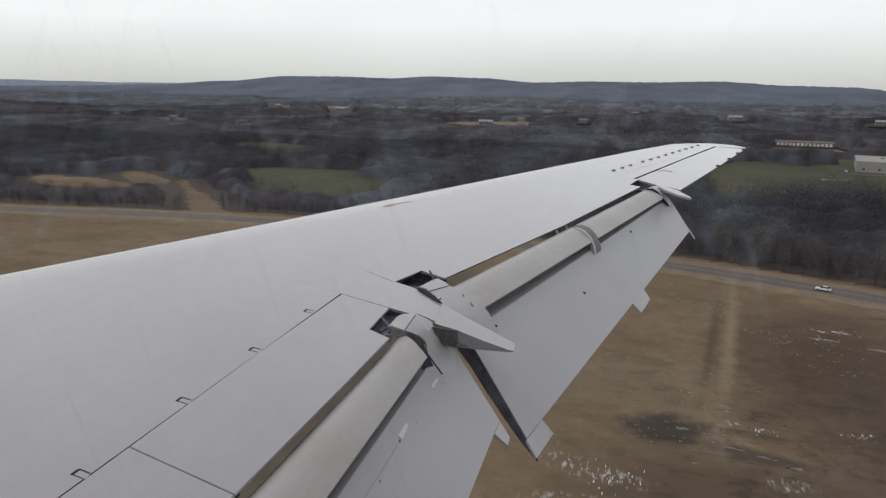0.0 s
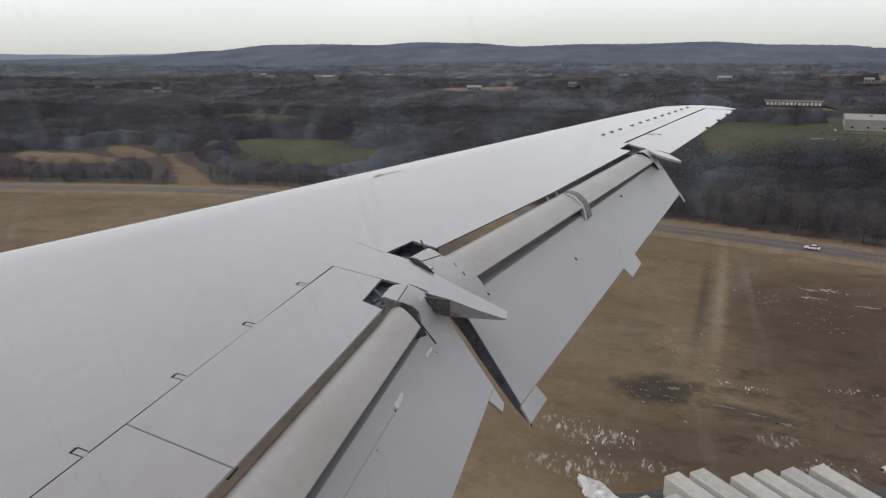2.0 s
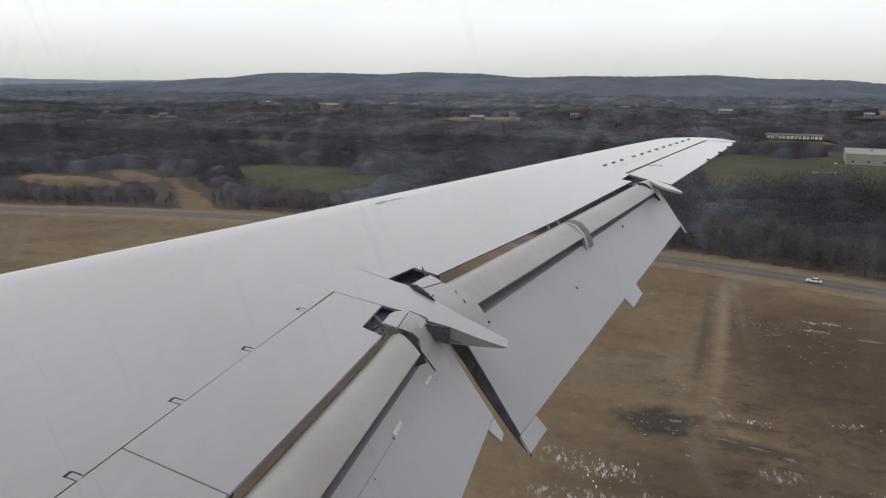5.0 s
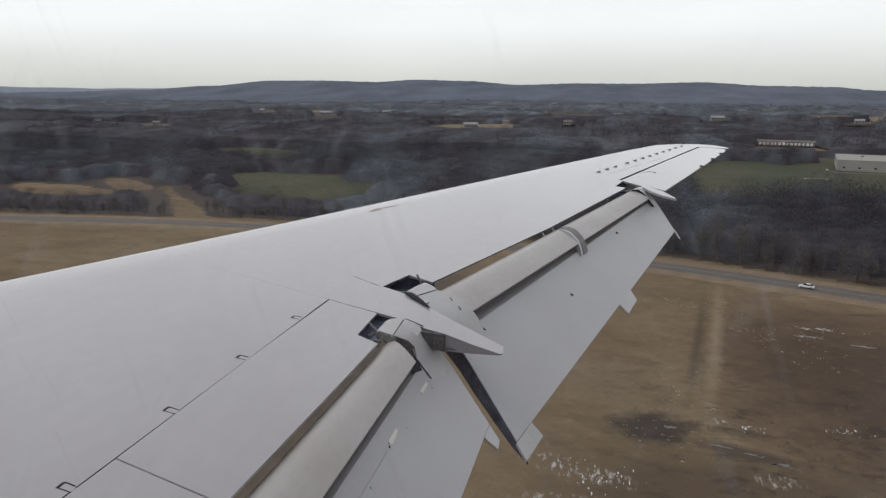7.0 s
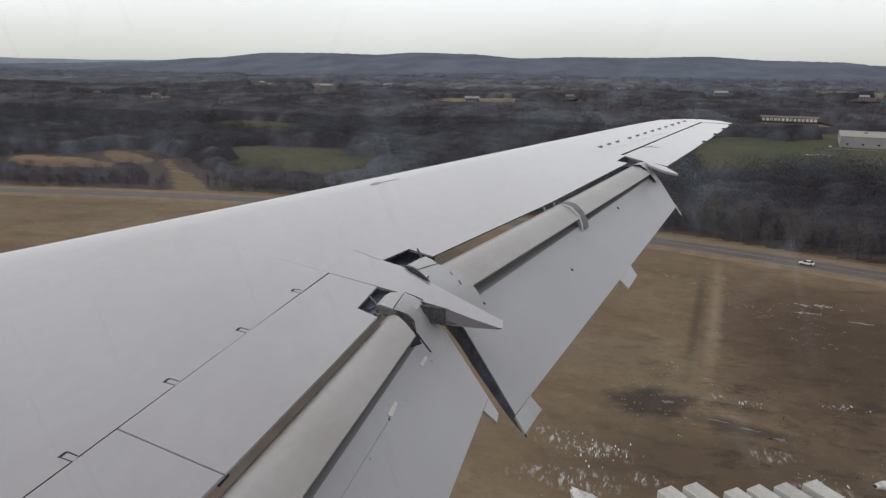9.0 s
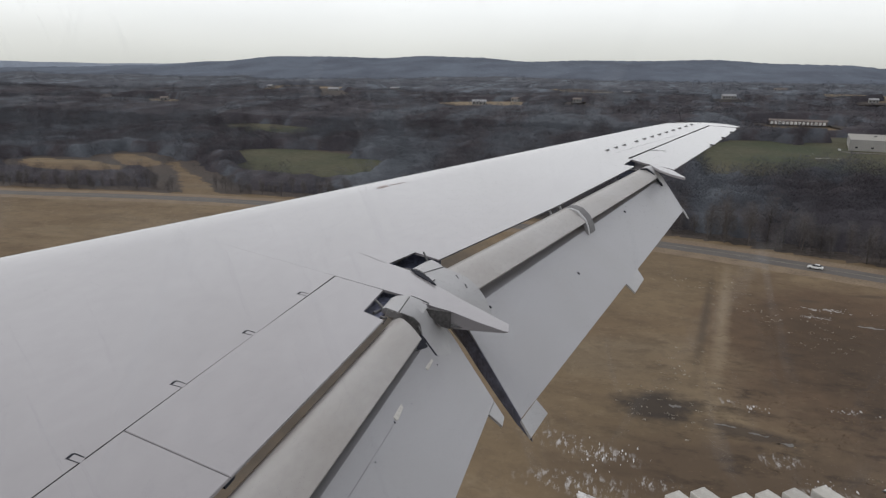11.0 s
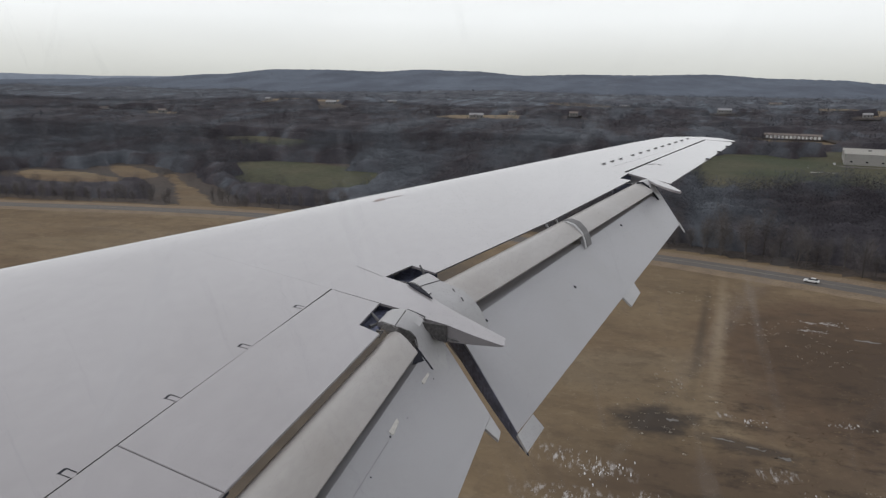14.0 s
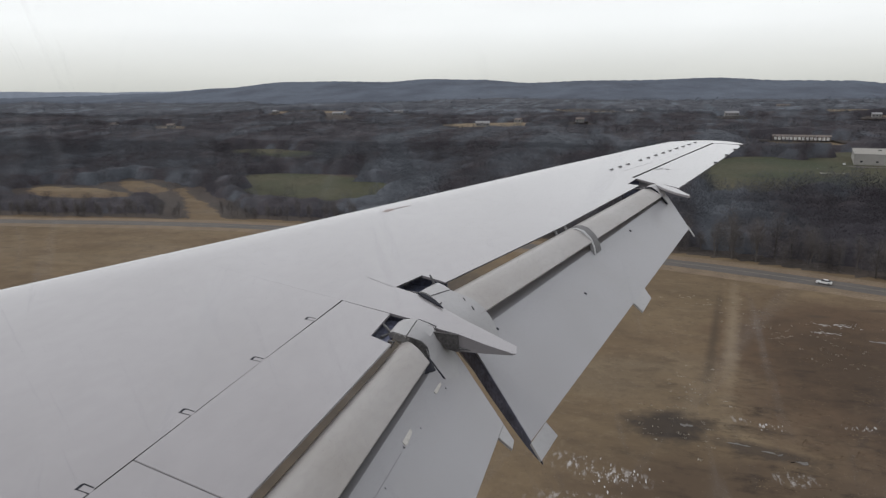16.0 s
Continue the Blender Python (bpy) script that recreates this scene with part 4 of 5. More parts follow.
# window pane: clear, with faint smears and scratches
def pane_material():
    m = bpy.data.materials.new("smeared_acrylic")
    m.use_nodes = True
    n, l = m.node_tree.nodes, m.node_tree.links
    n.clear()
    tc = n.new("ShaderNodeTexCoord")
    masks = []
    for scale, stretch, turn, lo, hi, amount in ((110, (1, 1, 0.16), 0.45, 0.62, 0.76, 0.038), (170, (1, 1, 0.12), -0.35, 0.64, 0.74, 0.036), (16, (1, 1, 0.6), 0.2, 0.50, 0.78, 0.010)):
        mp = n.new("ShaderNodeMapping")
        mp.vector_type = "TEXTURE"
        mp.inputs["Rotation"].default_value = (0, turn, 0)
        l.new(tc.outputs["Object"], mp.inputs[0])
        st = n.new("ShaderNodeVectorMath")
        st.operation = "MULTIPLY"
        st.inputs[1].default_value = stretch
        l.new(mp.outputs[0], st.inputs[0])
        t = n.new("ShaderNodeTexNoise")
        t.inputs["Scale"].default_value, t.inputs["Detail"].default_value = scale, 3
        l.new(st.outputs[0], t.inputs["Vector"])
        r = n.new("ShaderNodeMapRange")
        r.inputs["From Min"].default_value, r.inputs["From Max"].default_value, r.inputs["To Max"].default_value = lo, hi, amount
        l.new(t.outputs[0], r.inputs[0])
        masks.append(r.outputs[0])
    for k in (0, 1):
        add = n.new("ShaderNodeMath")
        add.operation = "ADD"
        l.new(masks[-1], add.inputs[0])
        l.new(masks[k], add.inputs[1])
        masks.append(add.outputs[0])
    clear, film, mix = n.new("ShaderNodeBsdfTransparent"), n.new("ShaderNodeBsdfTranslucent"), n.new("ShaderNodeMixShader")
    film.inputs[0].default_value = (0.80, 0.84, 0.90, 1)
    l.new(masks[-1], mix.inputs[0])
    l.new(clear.outputs[0], mix.inputs[1])
    l.new(film.outputs[0], mix.inputs[2])
    l.new(mix.outputs[0], n.new("ShaderNodeOutputMaterial").inputs[0])
    return m


bm = bmesh.new()
box(bm, (7.35, 1.655, 1.66), (7.78, 1.657, 2.16))
pane = part("window_pane", bm, pane_material(), fus, "clear cabin window pane with faint smears")
pane.visible_shadow = False

# ---- ground ----
def wobble(x, y, s):
    return noise.noise(Vector((x / s, y / s, 0.3)))


ROAD_X = [-900, -420, -301, -213, -156, -69, 17, 61, 80, 140, 260, 420, 900]
ROAD_Y = [190, 248, 264, 277, 279, 273, 251, 235, 224, 198, 150, 90, -80]


def road_y(x):
    """The country road's line, a long bend along the wood's edge."""
    return sum(float(np.interp(x + d, ROAD_X, ROAD_Y)) for d in (-30, -15, 0, 15, 30)) / 5


def rise(x, y):
    """Height of the rolling country beyond the near woods."""
    r = math.hypot(x, y)
    f = min(1.0, max(0.0, (r - 540) / 1130))
    return max(0.0, f * f * (3 - 2 * f) * (9 + 15 * wobble(x, y, 480) + 6 * wobble(x, y, 190)) + 12 * min(1.0, max(0.0, (r - 1400) / 2000)))


# Openings in the woods: centre, half width across, half length along, turn.
def opening(az, near, far, wide, lean=0.0):
    """An opening seen along the compass bearing az, from the distance near to far."""
    a, d = radians(az), (near + far) / 2
    return (d * math.sin(a), d * math.cos(a), wide, (far - near) / 2, -a + lean)


PASTURE = [opening(-26.0, 385, 540, 38, 0.5), opening(-29.5, 640, 790, 38, 0.35)]
GREEN_FIELD = [opening(10.0, 440, 700, 36), opening(18.0, 480, 760, 62)]
STRAW = [opening(-12, 1020, 1330, 70), opening(-39, 1150, 1500, 60), opening(16, 1500, 1950, 90), opening(-4, 1750, 2300, 110), opening(-26, 1600, 2050, 90)]
GAP_IN_WOOD = [opening(-35.5, 300, 480, 8, 0.12), opening(-44.5, 450, 560, 15, 0.5), opening(-39.5, 470, 550, 10, 0.2)]
# bearing, distance, width, depth, wall height, turn, dark roof or not
FARMS = [(-12, 1180, 24, 11, 6, 12, 0), (-9, 1310, 14, 9, 6, -20, 1), (-4, 1290, 15, 10, 6, 8, 1),
         (7.5, 1500, 26, 12, 6, 5, 0), (17, 1440, 15, 10, 6, -8, 0), (18.5, 1640, 13, 9, 6, 22, 1),
         (-24, 1620, 24, 12, 6, 14, 0), (-29, 1750, 13, 9, 6, -12, 0), (-37, 1330, 13, 9, 6, 18, 1), (-41, 1540, 16, 11, 6, 5, 1), (-19, 1900, 24, 12, 6, 3, 0), (0, 2050, 28, 14, 6, -6, 0), (11, 2200, 34, 15, 7, 4, 1)]
CLEAR = PASTURE + GREEN_FIELD + STRAW + GAP_IN_WOOD + [opening(az, d * 0.84, d * 1.02, w * 0.6 + 6) for az, d, w, *_ in FARMS] + [opening(12.2, 800, 960, 48)]


def in_wood(x, y):
    """Whether trees stand here."""
    if y < road_y(x) + 17 + 4 * wobble(x, y, 48):
        return False
    ragged = 1 + 0.9 * wobble(x, y, 55) + 0.45 * wobble(x, y, 21)
    for cx, cy, rx, ry, turn in CLEAR:
        u, v = x - cx, y - cy
        u, v = u * math.cos(turn) + v * math.sin(turn), -u * math.sin(turn) + v * math.cos(turn)
        if (u / rx) ** 2 + (v / ry) ** 2 < ragged:
            return False
    return True


bm = bmesh.new()
ticks = sorted({s * v for v in (0, 20, 40, 60, 80, 100, 120, 140, 160, 180, 200, 225, 250, 300, 400, 600, 1000, 2000, 3500, 6000) for s in (-1, 1)})
grid = [[bm.verts.new((x, y, 0.0)) for y in ticks] for x in ticks]
for i in range(len(ticks) - 1):
    for j in range(len(ticks) - 1):
        bm.faces.new((grid[i][j], grid[i + 1][j], grid[i + 1][j + 1], grid[i][j + 1]))
tagged(new("ground", mesh_of("ground", bm, FIELD)), "flat dry tan winter grassland", "ground", kind="structure")


def ribbon(name, centre, half, z, material, label, category):
    bm = bmesh.new()
    rows = []
    for k, (x, y) in enumerate(centre):
        a, b = centre[max(k - 1, 0)], centre[min(k + 1, len(centre) - 1)]
        d = Vector((b[0] - a[0], b[1] - a[1])).normalized()
        h = half * (1 + 0.12 * wobble(x, y, 9))
        rows.append([bm.verts.new((x - d.y * -h * s, y + d.x * -h * s, z + (0.03 if abs(s) < 0.9 else -0.06))) for s in (-1, -0.92, 0, 0.92, 1)])
    for a, b in zip(rows, rows[1:]):
        for i in range(4):
            bm.faces.new((a[i], a[i + 1], b[i + 1], b[i]))
    return tagged(new(name, mesh_of(name, bm, material)), label, category, kind="structure")


def sheet(name, outline, z, material, label, category, ragged=0.0, scale=9.0):
    """A thin patch of ground with an uneven edge round its outline."""
    bm = bmesh.new()
    pts = []
    for (ax, ay), (bx, by) in zip(outline, outline[1:] + outline[:1]):
        n = max(2, int(math.hypot(bx - ax, by - ay) / 1.5)) if ragged else 1
        for k in range(n):
            x, y = ax + (bx - ax) * k / n, ay + (by - ay) * k / n
            pts.append((x + ragged * wobble(x, y, scale) + 0.4 * ragged * wobble(x, y, scale / 3), y + ragged * wobble(y, x, scale) + 0.4 * ragged * wobble(y, x, scale / 3)))
    rim = [bm.verts.new((x, y, z)) for x, y in pts]
    low = [bm.verts.new((x, y, z - 0.12)) for x, y in pts]
    bm.faces.new(rim)
    for i in range(len(rim)):
        j = (i + 1) % len(rim)
        bm.faces.new((rim[i], rim[j], low[j], low[i]))
    return tagged(new(name, mesh_of(name, bm, material)), label, category, kind="structure")


line = [(x, road_y(x)) for x in range(-600, 500, 6)]
ribbon("verge", line, 12.0, 0.10, VERGE, "pale gravel and dead grass road verge", "verge")
ribbon("road", line, 5.0, 0.18, ROAD, "grey two-lane country road", "road")
ribbon("road_line", line, 0.11, 0.26, LINE_PAINT, "faded centre line on the country road", "road marking")

# woodland floor
bm = bmesh.new()
for cell, y0, y1 in ((3, 180, 420), (24, 420, 1460)):
    for x in range(-1130 if cell > 3 else -490, 1130 if cell > 3 else 260, cell):
        for y in range(y0, y1, cell):
            if in_wood(x + cell / 2, y + cell / 2) and y > 0.2 * abs(x):
                corners = [(x + a * cell, y + c * cell) for a, c in ((0, 0), (1, 0), (1, 1), (0, 1))]
                bm.faces.new([bm.verts.new((u + 2.6 * wobble(u, v, 4.3), v + 2.6 * wobble(v, u, 4.3), 0.045 + rise(u, v))) for u, v in corners])
bmesh.ops.remove_doubles(bm, verts=bm.verts, dist=0.01)
tagged(new("ground_woodland", mesh_of("ground_woodland", bm, LITTER)), "dark leaf litter under bare trees", "ground", kind="structure")
bm = bmesh.new()
n = 180
radii = [1400, 1560, 1740, 1960, 2200, 2500, 2900, 3400, 4300]
vs = [[bm.verts.new((r * math.sin(k * math.tau / n), r * math.cos(k * math.tau / n), 0.3 + rise(r * math.sin(k * math.tau / n), r * math.cos(k * math.tau / n)))) for r in radii] for k in range(n)]
for k in range(n):
    for i in range(len(radii) - 1):
        bm.faces.new((vs[k][i], vs[(k + 1) % n][i], vs[(k + 1) % n][i + 1], vs[k][i + 1]))
tagged(new("ground_far", mesh_of("ground_far", bm, LITTER)), "dark distant woodland ground", "ground", kind="structure")


def meadow(name, place, material, label, lift=0.9):
    cx, cy, rx, ry, turn = place
    bm = bmesh.new()
    rings = []
    for f in (0.02, 0.25, 0.5, 0.75, 1.0, 1.25):
        ring = []
        for k in range(36):
            a = k * math.tau / 36
            u, v = rx * f * math.cos(a), ry * f * math.sin(a)
            x, y = cx + u * math.cos(turn) - v * math.sin(turn), cy + u * math.sin(turn) + v * math.cos(turn)
            ring.append(Vector((x, y, rise(x, y) + lift - (0.5 if f > 1 else 0))))
        rings.append(ring)
    loft(bm, rings, caps=False)
    bm.faces.new([v for v in bm.verts][:36])
    tagged(new(name, mesh_of(name, bm, material)), label, "meadow", kind="structure")


for place, lift in zip(PASTURE, (0.9, 1.3)):
    meadow("ground_pasture", place, PASTURE_GRASS, "dull green and straw pasture in a woodland clearing", lift)
for place, lift in zip(GREEN_FIELD, (0.75, 0.45)):
    meadow("ground_green_field", place, PASTURE_GRASS, "dull green winter field behind the woods", lift)
for place in STRAW:
    meadow("ground_meadow", place, CLEARING, "bleached tan meadow in a woodland clearing")

# ---- hills ----
RIDGE = [(-180, 0.6), (-90, 0.4), (-60, 0.1), (-48, 0.08), (-44, 0.16), (-38, 0.34), (-33, 0.70), (-28, 1.15), (-24, 1.18), (-20, 1.10), (-16.5, 1.30), (-12.5, 1.22), (-8, 0.92), (-3.5, 1.04), (1, 1.02), (6, 1.12), (11, 0.84), (14.8, 0.76), (18, 0.5), (30, 0.6), (60, 0.5), (180, 0.6)]


def ridge(az):
    for (a, e), (b, g) in zip(RIDGE, RIDGE[1:]):
        if a <= az <= b:
            f = (az - a) / (b - a)
            return e + (g - e) * (f * f * (3 - 2 * f))
    return 0.6


bm = bmesh.new()
rows = []
azs = [-180 + k * 3 for k in range(40)] + [-60 + k * 0.12 for k in range(750)] + [30 + k * 3 for k in range(51)]
for az in azs:
    a = radians(az)
    top = 60 + 4300 * math.tan(radians(ridge(az)))
    trees = 3.4 * noise.noise(Vector((az * 2.5, 0, 0))) + 2.2 * noise.noise(Vector((az * 9, 0, 5)))
    row = []
    for r, f in ((2700, 0.0), (3000, 0.14), (3350, 0.32), (3700, 0.58), (4050, 0.85), (4300, 1.0), (4600, 0.8), (4900, 0.2)):
        z = top * f * (1 + 0.16 * noise.noise(Vector((az * 0.25, r / 500, 1))) * (0 < f < 1)) + (trees if f == 1 else 0)
        row.append(bm.verts.new((r * math.sin(a), r * math.cos(a), max(z, 0.2))))
    rows.append(row)
for a, b in zip(rows, rows[1:]):
    for i in range(7):
        bm.faces.new((a[i], b[i], b[i + 1], a[i + 1]))
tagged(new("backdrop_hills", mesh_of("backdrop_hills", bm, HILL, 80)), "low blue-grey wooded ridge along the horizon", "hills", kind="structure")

# a farther ridge, paler with painted haze, that shows where the near one dips
bm = bmesh.new()
rows = []
for k in range(721):
    az = -180 + k * 0.5
    top = 60 + 4800 * math.tan(radians(0.50 + 0.10 * noise.noise(Vector((az * 0.11, 3, 0))) + 0.05 * noise.noise(Vector((az * 0.5, 7, 0)))))
    a = radians(az)
    rows.append([bm.verts.new((r * math.sin(a), r * math.cos(a), max(0.2, top * f))) for r, f in ((4700, 0.0), (4790, 0.6), (4840, 1.0), (4950, 0.3))])
for a, b in zip(rows, rows[1:]):
    for i in range(3):
        bm.faces.new((a[i], b[i], b[i + 1], a[i + 1]))
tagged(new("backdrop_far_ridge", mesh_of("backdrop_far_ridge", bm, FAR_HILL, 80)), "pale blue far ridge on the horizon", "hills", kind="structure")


# ---- trees ----
def twig_cloud(rng, n, height, width, base, length, thick):
    """Corner points of many slivers that fill a ragged dome round a tree's axis."""
    v = []
    lobes = [(rng.uniform(-0.45, 0.45) * width, rng.uniform(-0.45, 0.45) * width, rng.uniform(0.26, 0.78), rng.uniform(0.45, 0.75)) for _ in range(6)]
    for _ in range(n):
        lx, ly, lz, lr = lobes[rng.randrange(6)]
        a, u, q = rng.random() * math.tau, rng.uniform(-1, 1), 0.5 + 0.55 * rng.random()
        k = math.sqrt(1 - u * u) * q
        d = Vector((math.cos(a) * k, math.sin(a) * k, u * q))
        p = Vector((lx + d.x * width * lr, ly + d.y * width * lr, height * max(base, lz + d.z * 0.30)))
        if rng.random() < 0.12:
            p.z = height * rng.uniform(base, 0.5)
        t = Vector((d.x + rng.uniform(-0.7, 0.7), d.y + rng.uniform(-0.7, 0.7), d.z * 0.5 + rng.uniform(-0.2, 0.8))).normalized()
        s = t.cross(Vector((rng.random() - 0.5, rng.random() - 0.5, rng.random() - 0.5))).normalized()
        ln = length * (0.6 + 0.8 * rng.random())
        v += [p - s * thick * 0.5, p + s * thick * 0.5, p + t * ln]
    return v


def sliver_mesh(name, v, material, out=None):
    """A mesh of loose triangles, three points each; out: the way in which each triangle's shading faces."""
    v = np.asarray(v, dtype=np.float32)
    n = len(v) // 3
    if out is not None:
        t = v.reshape(n, 3, 3)
        back = np.einsum("ij,ij->i", np.cross(t[:, 1] - t[:, 0], t[:, 2] - t[:, 0]), out) < 0
        t[back] = t[back][:, ::-1]
    me = bpy.data.meshes.new(name)
    me.vertices.add(len(v))
    me.vertices.foreach_set("co", v.ravel())
    me.loops.add(len(v))
    me.loops.foreach_set("vertex_index", np.arange(len(v), dtype=np.int32))
    me.polygons.add(n)
    me.polygons.foreach_set("loop_start", np.arange(0, len(v), 3, dtype=np.int32))
    me.update(calc_edges=True)
    if out is not None:
        me.shade_smooth()
        me.normals_split_custom_set_from_vertices(np.repeat(out, 3, axis=0).astype(np.float32))
    me.materials.append(material)
    return me


def tree_meshes(seed, height, width):
    """Trunk with limbs, and a crown of twigs, for one bare tree."""
    rng = random.Random(seed)
    bm = bmesh.new()
    bend = Vector((rng.uniform(-0.4, 0.4), rng.uniform(-0.4, 0.4), 0))
    fork = Vector((0, 0, height * 0.45)) + bend
    rod(bm, (0, 0, -0.2), fork, 0.20, 0.13, 5)
    rod(bm, fork, Vector((bend.x * 2, bend.y * 2, height * 0.9)), 0.12, 0.03, 4)
    for k in range(9):
        a = k * 2.4 + rng.random()
        h = height * rng.uniform(0.22, 0.62)
        p = Vector((bend.x * h / height * 2, bend.y * h / height * 2, h))
        q = p + Vector((math.cos(a) * width * rng.uniform(0.5, 0.9), math.sin(a) * width * rng.uniform(0.5, 0.9), height * rng.uniform(0.15, 0.34)))
        rod(bm, p, q, 0.075, 0.02, 4)
        for _ in range(3):
            m = p.lerp(q, rng.uniform(0.4, 0.9))
            rod(bm, m, m + Vector((rng.uniform(-1, 1), rng.uniform(-1, 1), rng.uniform(0.5, 1.6))), 0.035, 0.01, 3)
    trunk = mesh_of("trunk", bm, BARK)
    v = twig_cloud(rng, 1500, height, width, 0.06, 1.1, 0.06)
    crown = sliver_mesh("crown", [tuple(p) for p in v], TWIG)
    return trunk, crown


TREES = []
for k in range(6):
    TREES.append(tree_meshes(40 + k, (11.5, 13.5, 10, 12.5, 9, 14)[k], (3.0, 3.4, 2.8, 2.6, 2.6, 3.2)[k]))


def tree(x, y, k, size, turn):
    t = tagged(new("tree"), "bare grey-brown deciduous tree at the wood's edge", "tree", "trees at the wood's edge")
    t.matrix_world = pose(x, y, rise(x, y), 0, 0, turn) @ Matrix.Scale(size, 4)
    for name, me in zip(("trunk", "crown"), TREES[k]):
        ob = new(name, me)
        ob.parent = t


def low_wood(x, y):
    """How far the trees are mere scrub: along the road beside the pasture, and before the green field."""
    a = min(1.0, max(0.0, (-95 - x) / 40)) * min(1.0, max(0.0, (road_y(x) + 105 - y) / 30))
    return max(0.0, a)


def canopy(x, y, tall):
    """Height of the tree tops."""
    return tall * (1 - 0.5 * low_wood(x, y)) * (1 + 0.30 * wobble(x, y, 115) + 0.26 * wobble(x, y, 42))


rng = random.Random(7)
for x in range(-360, 190, 6):
    for row in range(2):
        px, py = x + rng.uniform(-3.5, 3.5), road_y(x) + 19 + row * 8 + rng.uniform(-3, 3)
        if in_wood(px, py):
            tree(px, py, rng.randrange(6), rng.uniform(0.85, 1.35) * (1 - 0.42 * low_wood(px, py)), rng.uniform(0, 360))


# woods behind: countless bare trees as one mass
def woods(name, spots, kinds, twigs, seed, material, length, thick, spread_w):
    rs = np.random.RandomState(seed)
    base = []
    for k in range(kinds):
        p = np.array([tuple(p) for p in twig_cloud(random.Random(seed + k), twigs, 1.0, spread_w, 0.03, length, thick)])
        c = p.reshape(-1, 3, 3).mean(axis=1) - (0, 0, 0.42)
        c[:, :2] /= spread_w * 1.2
        c[:, 2] /= 0.55
        c = c / np.linalg.norm(c, axis=1, keepdims=True) * 0.8 + (0, 0, 0.45) + rs.normal(0, 0.16, c.shape)
        base.append((p, c / np.linalg.norm(c, axis=1, keepdims=True)))
    out, ways, tints = [], [], []
    for x, y, z, h in spots:
        b, w = base[rs.randint(kinds)]
        tints.append(np.full(len(b), rs.rand(), dtype=np.float32))
        a = rs.rand() * 6.283
        c, s = math.cos(a), math.sin(a)
        turn = np.array(((c, s, 0), (-s, c, 0), (0, 0, 1)))
        out.append(b @ turn * h + np.array((x, y, z)))
        ways.append(w @ turn)
    me = sliver_mesh(name, np.concatenate(out), material, np.concatenate(ways))
    tint = me.attributes.new("tint", "FLOAT", "POINT")
    tint.data.foreach_set("value", np.concatenate(tints))
    return new(name, me)


def thatch(name, lo, hi, cell, tall, material, label, inset):
    """The dense tangle of branches inside the woods, a lumpy sheet that the outer twigs stand out of."""
    bm = bmesh.new()
    rows = {}
    nx0, nx1, ny = int((-1.25 * hi - 40) / cell), int((0.45 * hi + 40) / cell), int((hi - lo) / cell) + 1

    def vert(i, j):
        if (i, j) not in rows:
            x, y = i * cell, lo + j * cell
            x, y = x + cell * 0.35 * wobble(x, y, cell * 1.7), y + cell * 0.35 * wobble(y, x, cell * 1.7)
            if cell < 5:
                bump = 0.44 + 0.24 * wobble(x, y, 14) + 0.16 * wobble(x, y, 7)
            else:
                bump = 0.66 + 0.20 * wobble(x, y, 60) + 0.10 * wobble(x, y, cell * 2.6)
            rows[i, j] = bm.verts.new((x, y, rise(x, y) + canopy(x, y, tall) * bump))
        return rows[i, j]

    for j in range(ny):
        y = lo + (j + 0.5) * cell
        for i in range(max(nx0, int((-1.25 * y - 40) / cell)), min(nx1, int((0.45 * y + 40) / cell))):
            if all(in_wood((i + 0.5) * cell + dx * (cell * 0.6 + inset), y + dy * (cell * 0.6 + inset)) for dx, dy in ((0, 0), (1, 1), (-1, 1), (1, -1), (-1, -1))):
                bm.faces.new((vert(i, j), vert(i + 1, j), vert(i + 1, j + 1), vert(i, j + 1)))
    left = set(bm.faces)
    lone = []
    while left:
        island = [left.pop()]
        for f in island:
            for e in f.edges:
                for g in e.link_faces:
                    if g in left:
                        left.remove(g)
                        island.append(g)
        if len(island) < 24:
            lone += island
    bmesh.ops.delete(bm, geom=lone, context="FACES")
    for v in bm.verts:
        if v.is_boundary:
            v.co.z = rise(v.co.x, v.co.y) + 0.1
    me = mesh_of(name, bm, material, 180)
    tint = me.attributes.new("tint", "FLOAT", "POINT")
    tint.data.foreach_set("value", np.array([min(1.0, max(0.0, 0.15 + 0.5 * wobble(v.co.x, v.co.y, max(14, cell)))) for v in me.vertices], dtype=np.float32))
    return tagged(new(name, me), label, "woodland", kind="stuff")


def spots(lo, hi, step, tall, seed, inset):
    rs = random.Random(seed)
    got = []
    y = lo
    while y < hi:
        x = -1.25 * y - 40
        while x < 0.45 * y + 40:
            px, py = x + rs.uniform(-0.5, 0.5) * step, y + rs.uniform(-0.5, 0.5) * step
            if all(in_wood(px + dx * inset, py + dy * inset) for dx, dy in ((0, 0), (1, 1), (-1, 1), (1, -1), (-1, -1))):
                got.append((px, py, rise(px, py), canopy(px, py, tall) * rs.uniform(0.8, 1.22)))
            x += step
        y += step
    return got


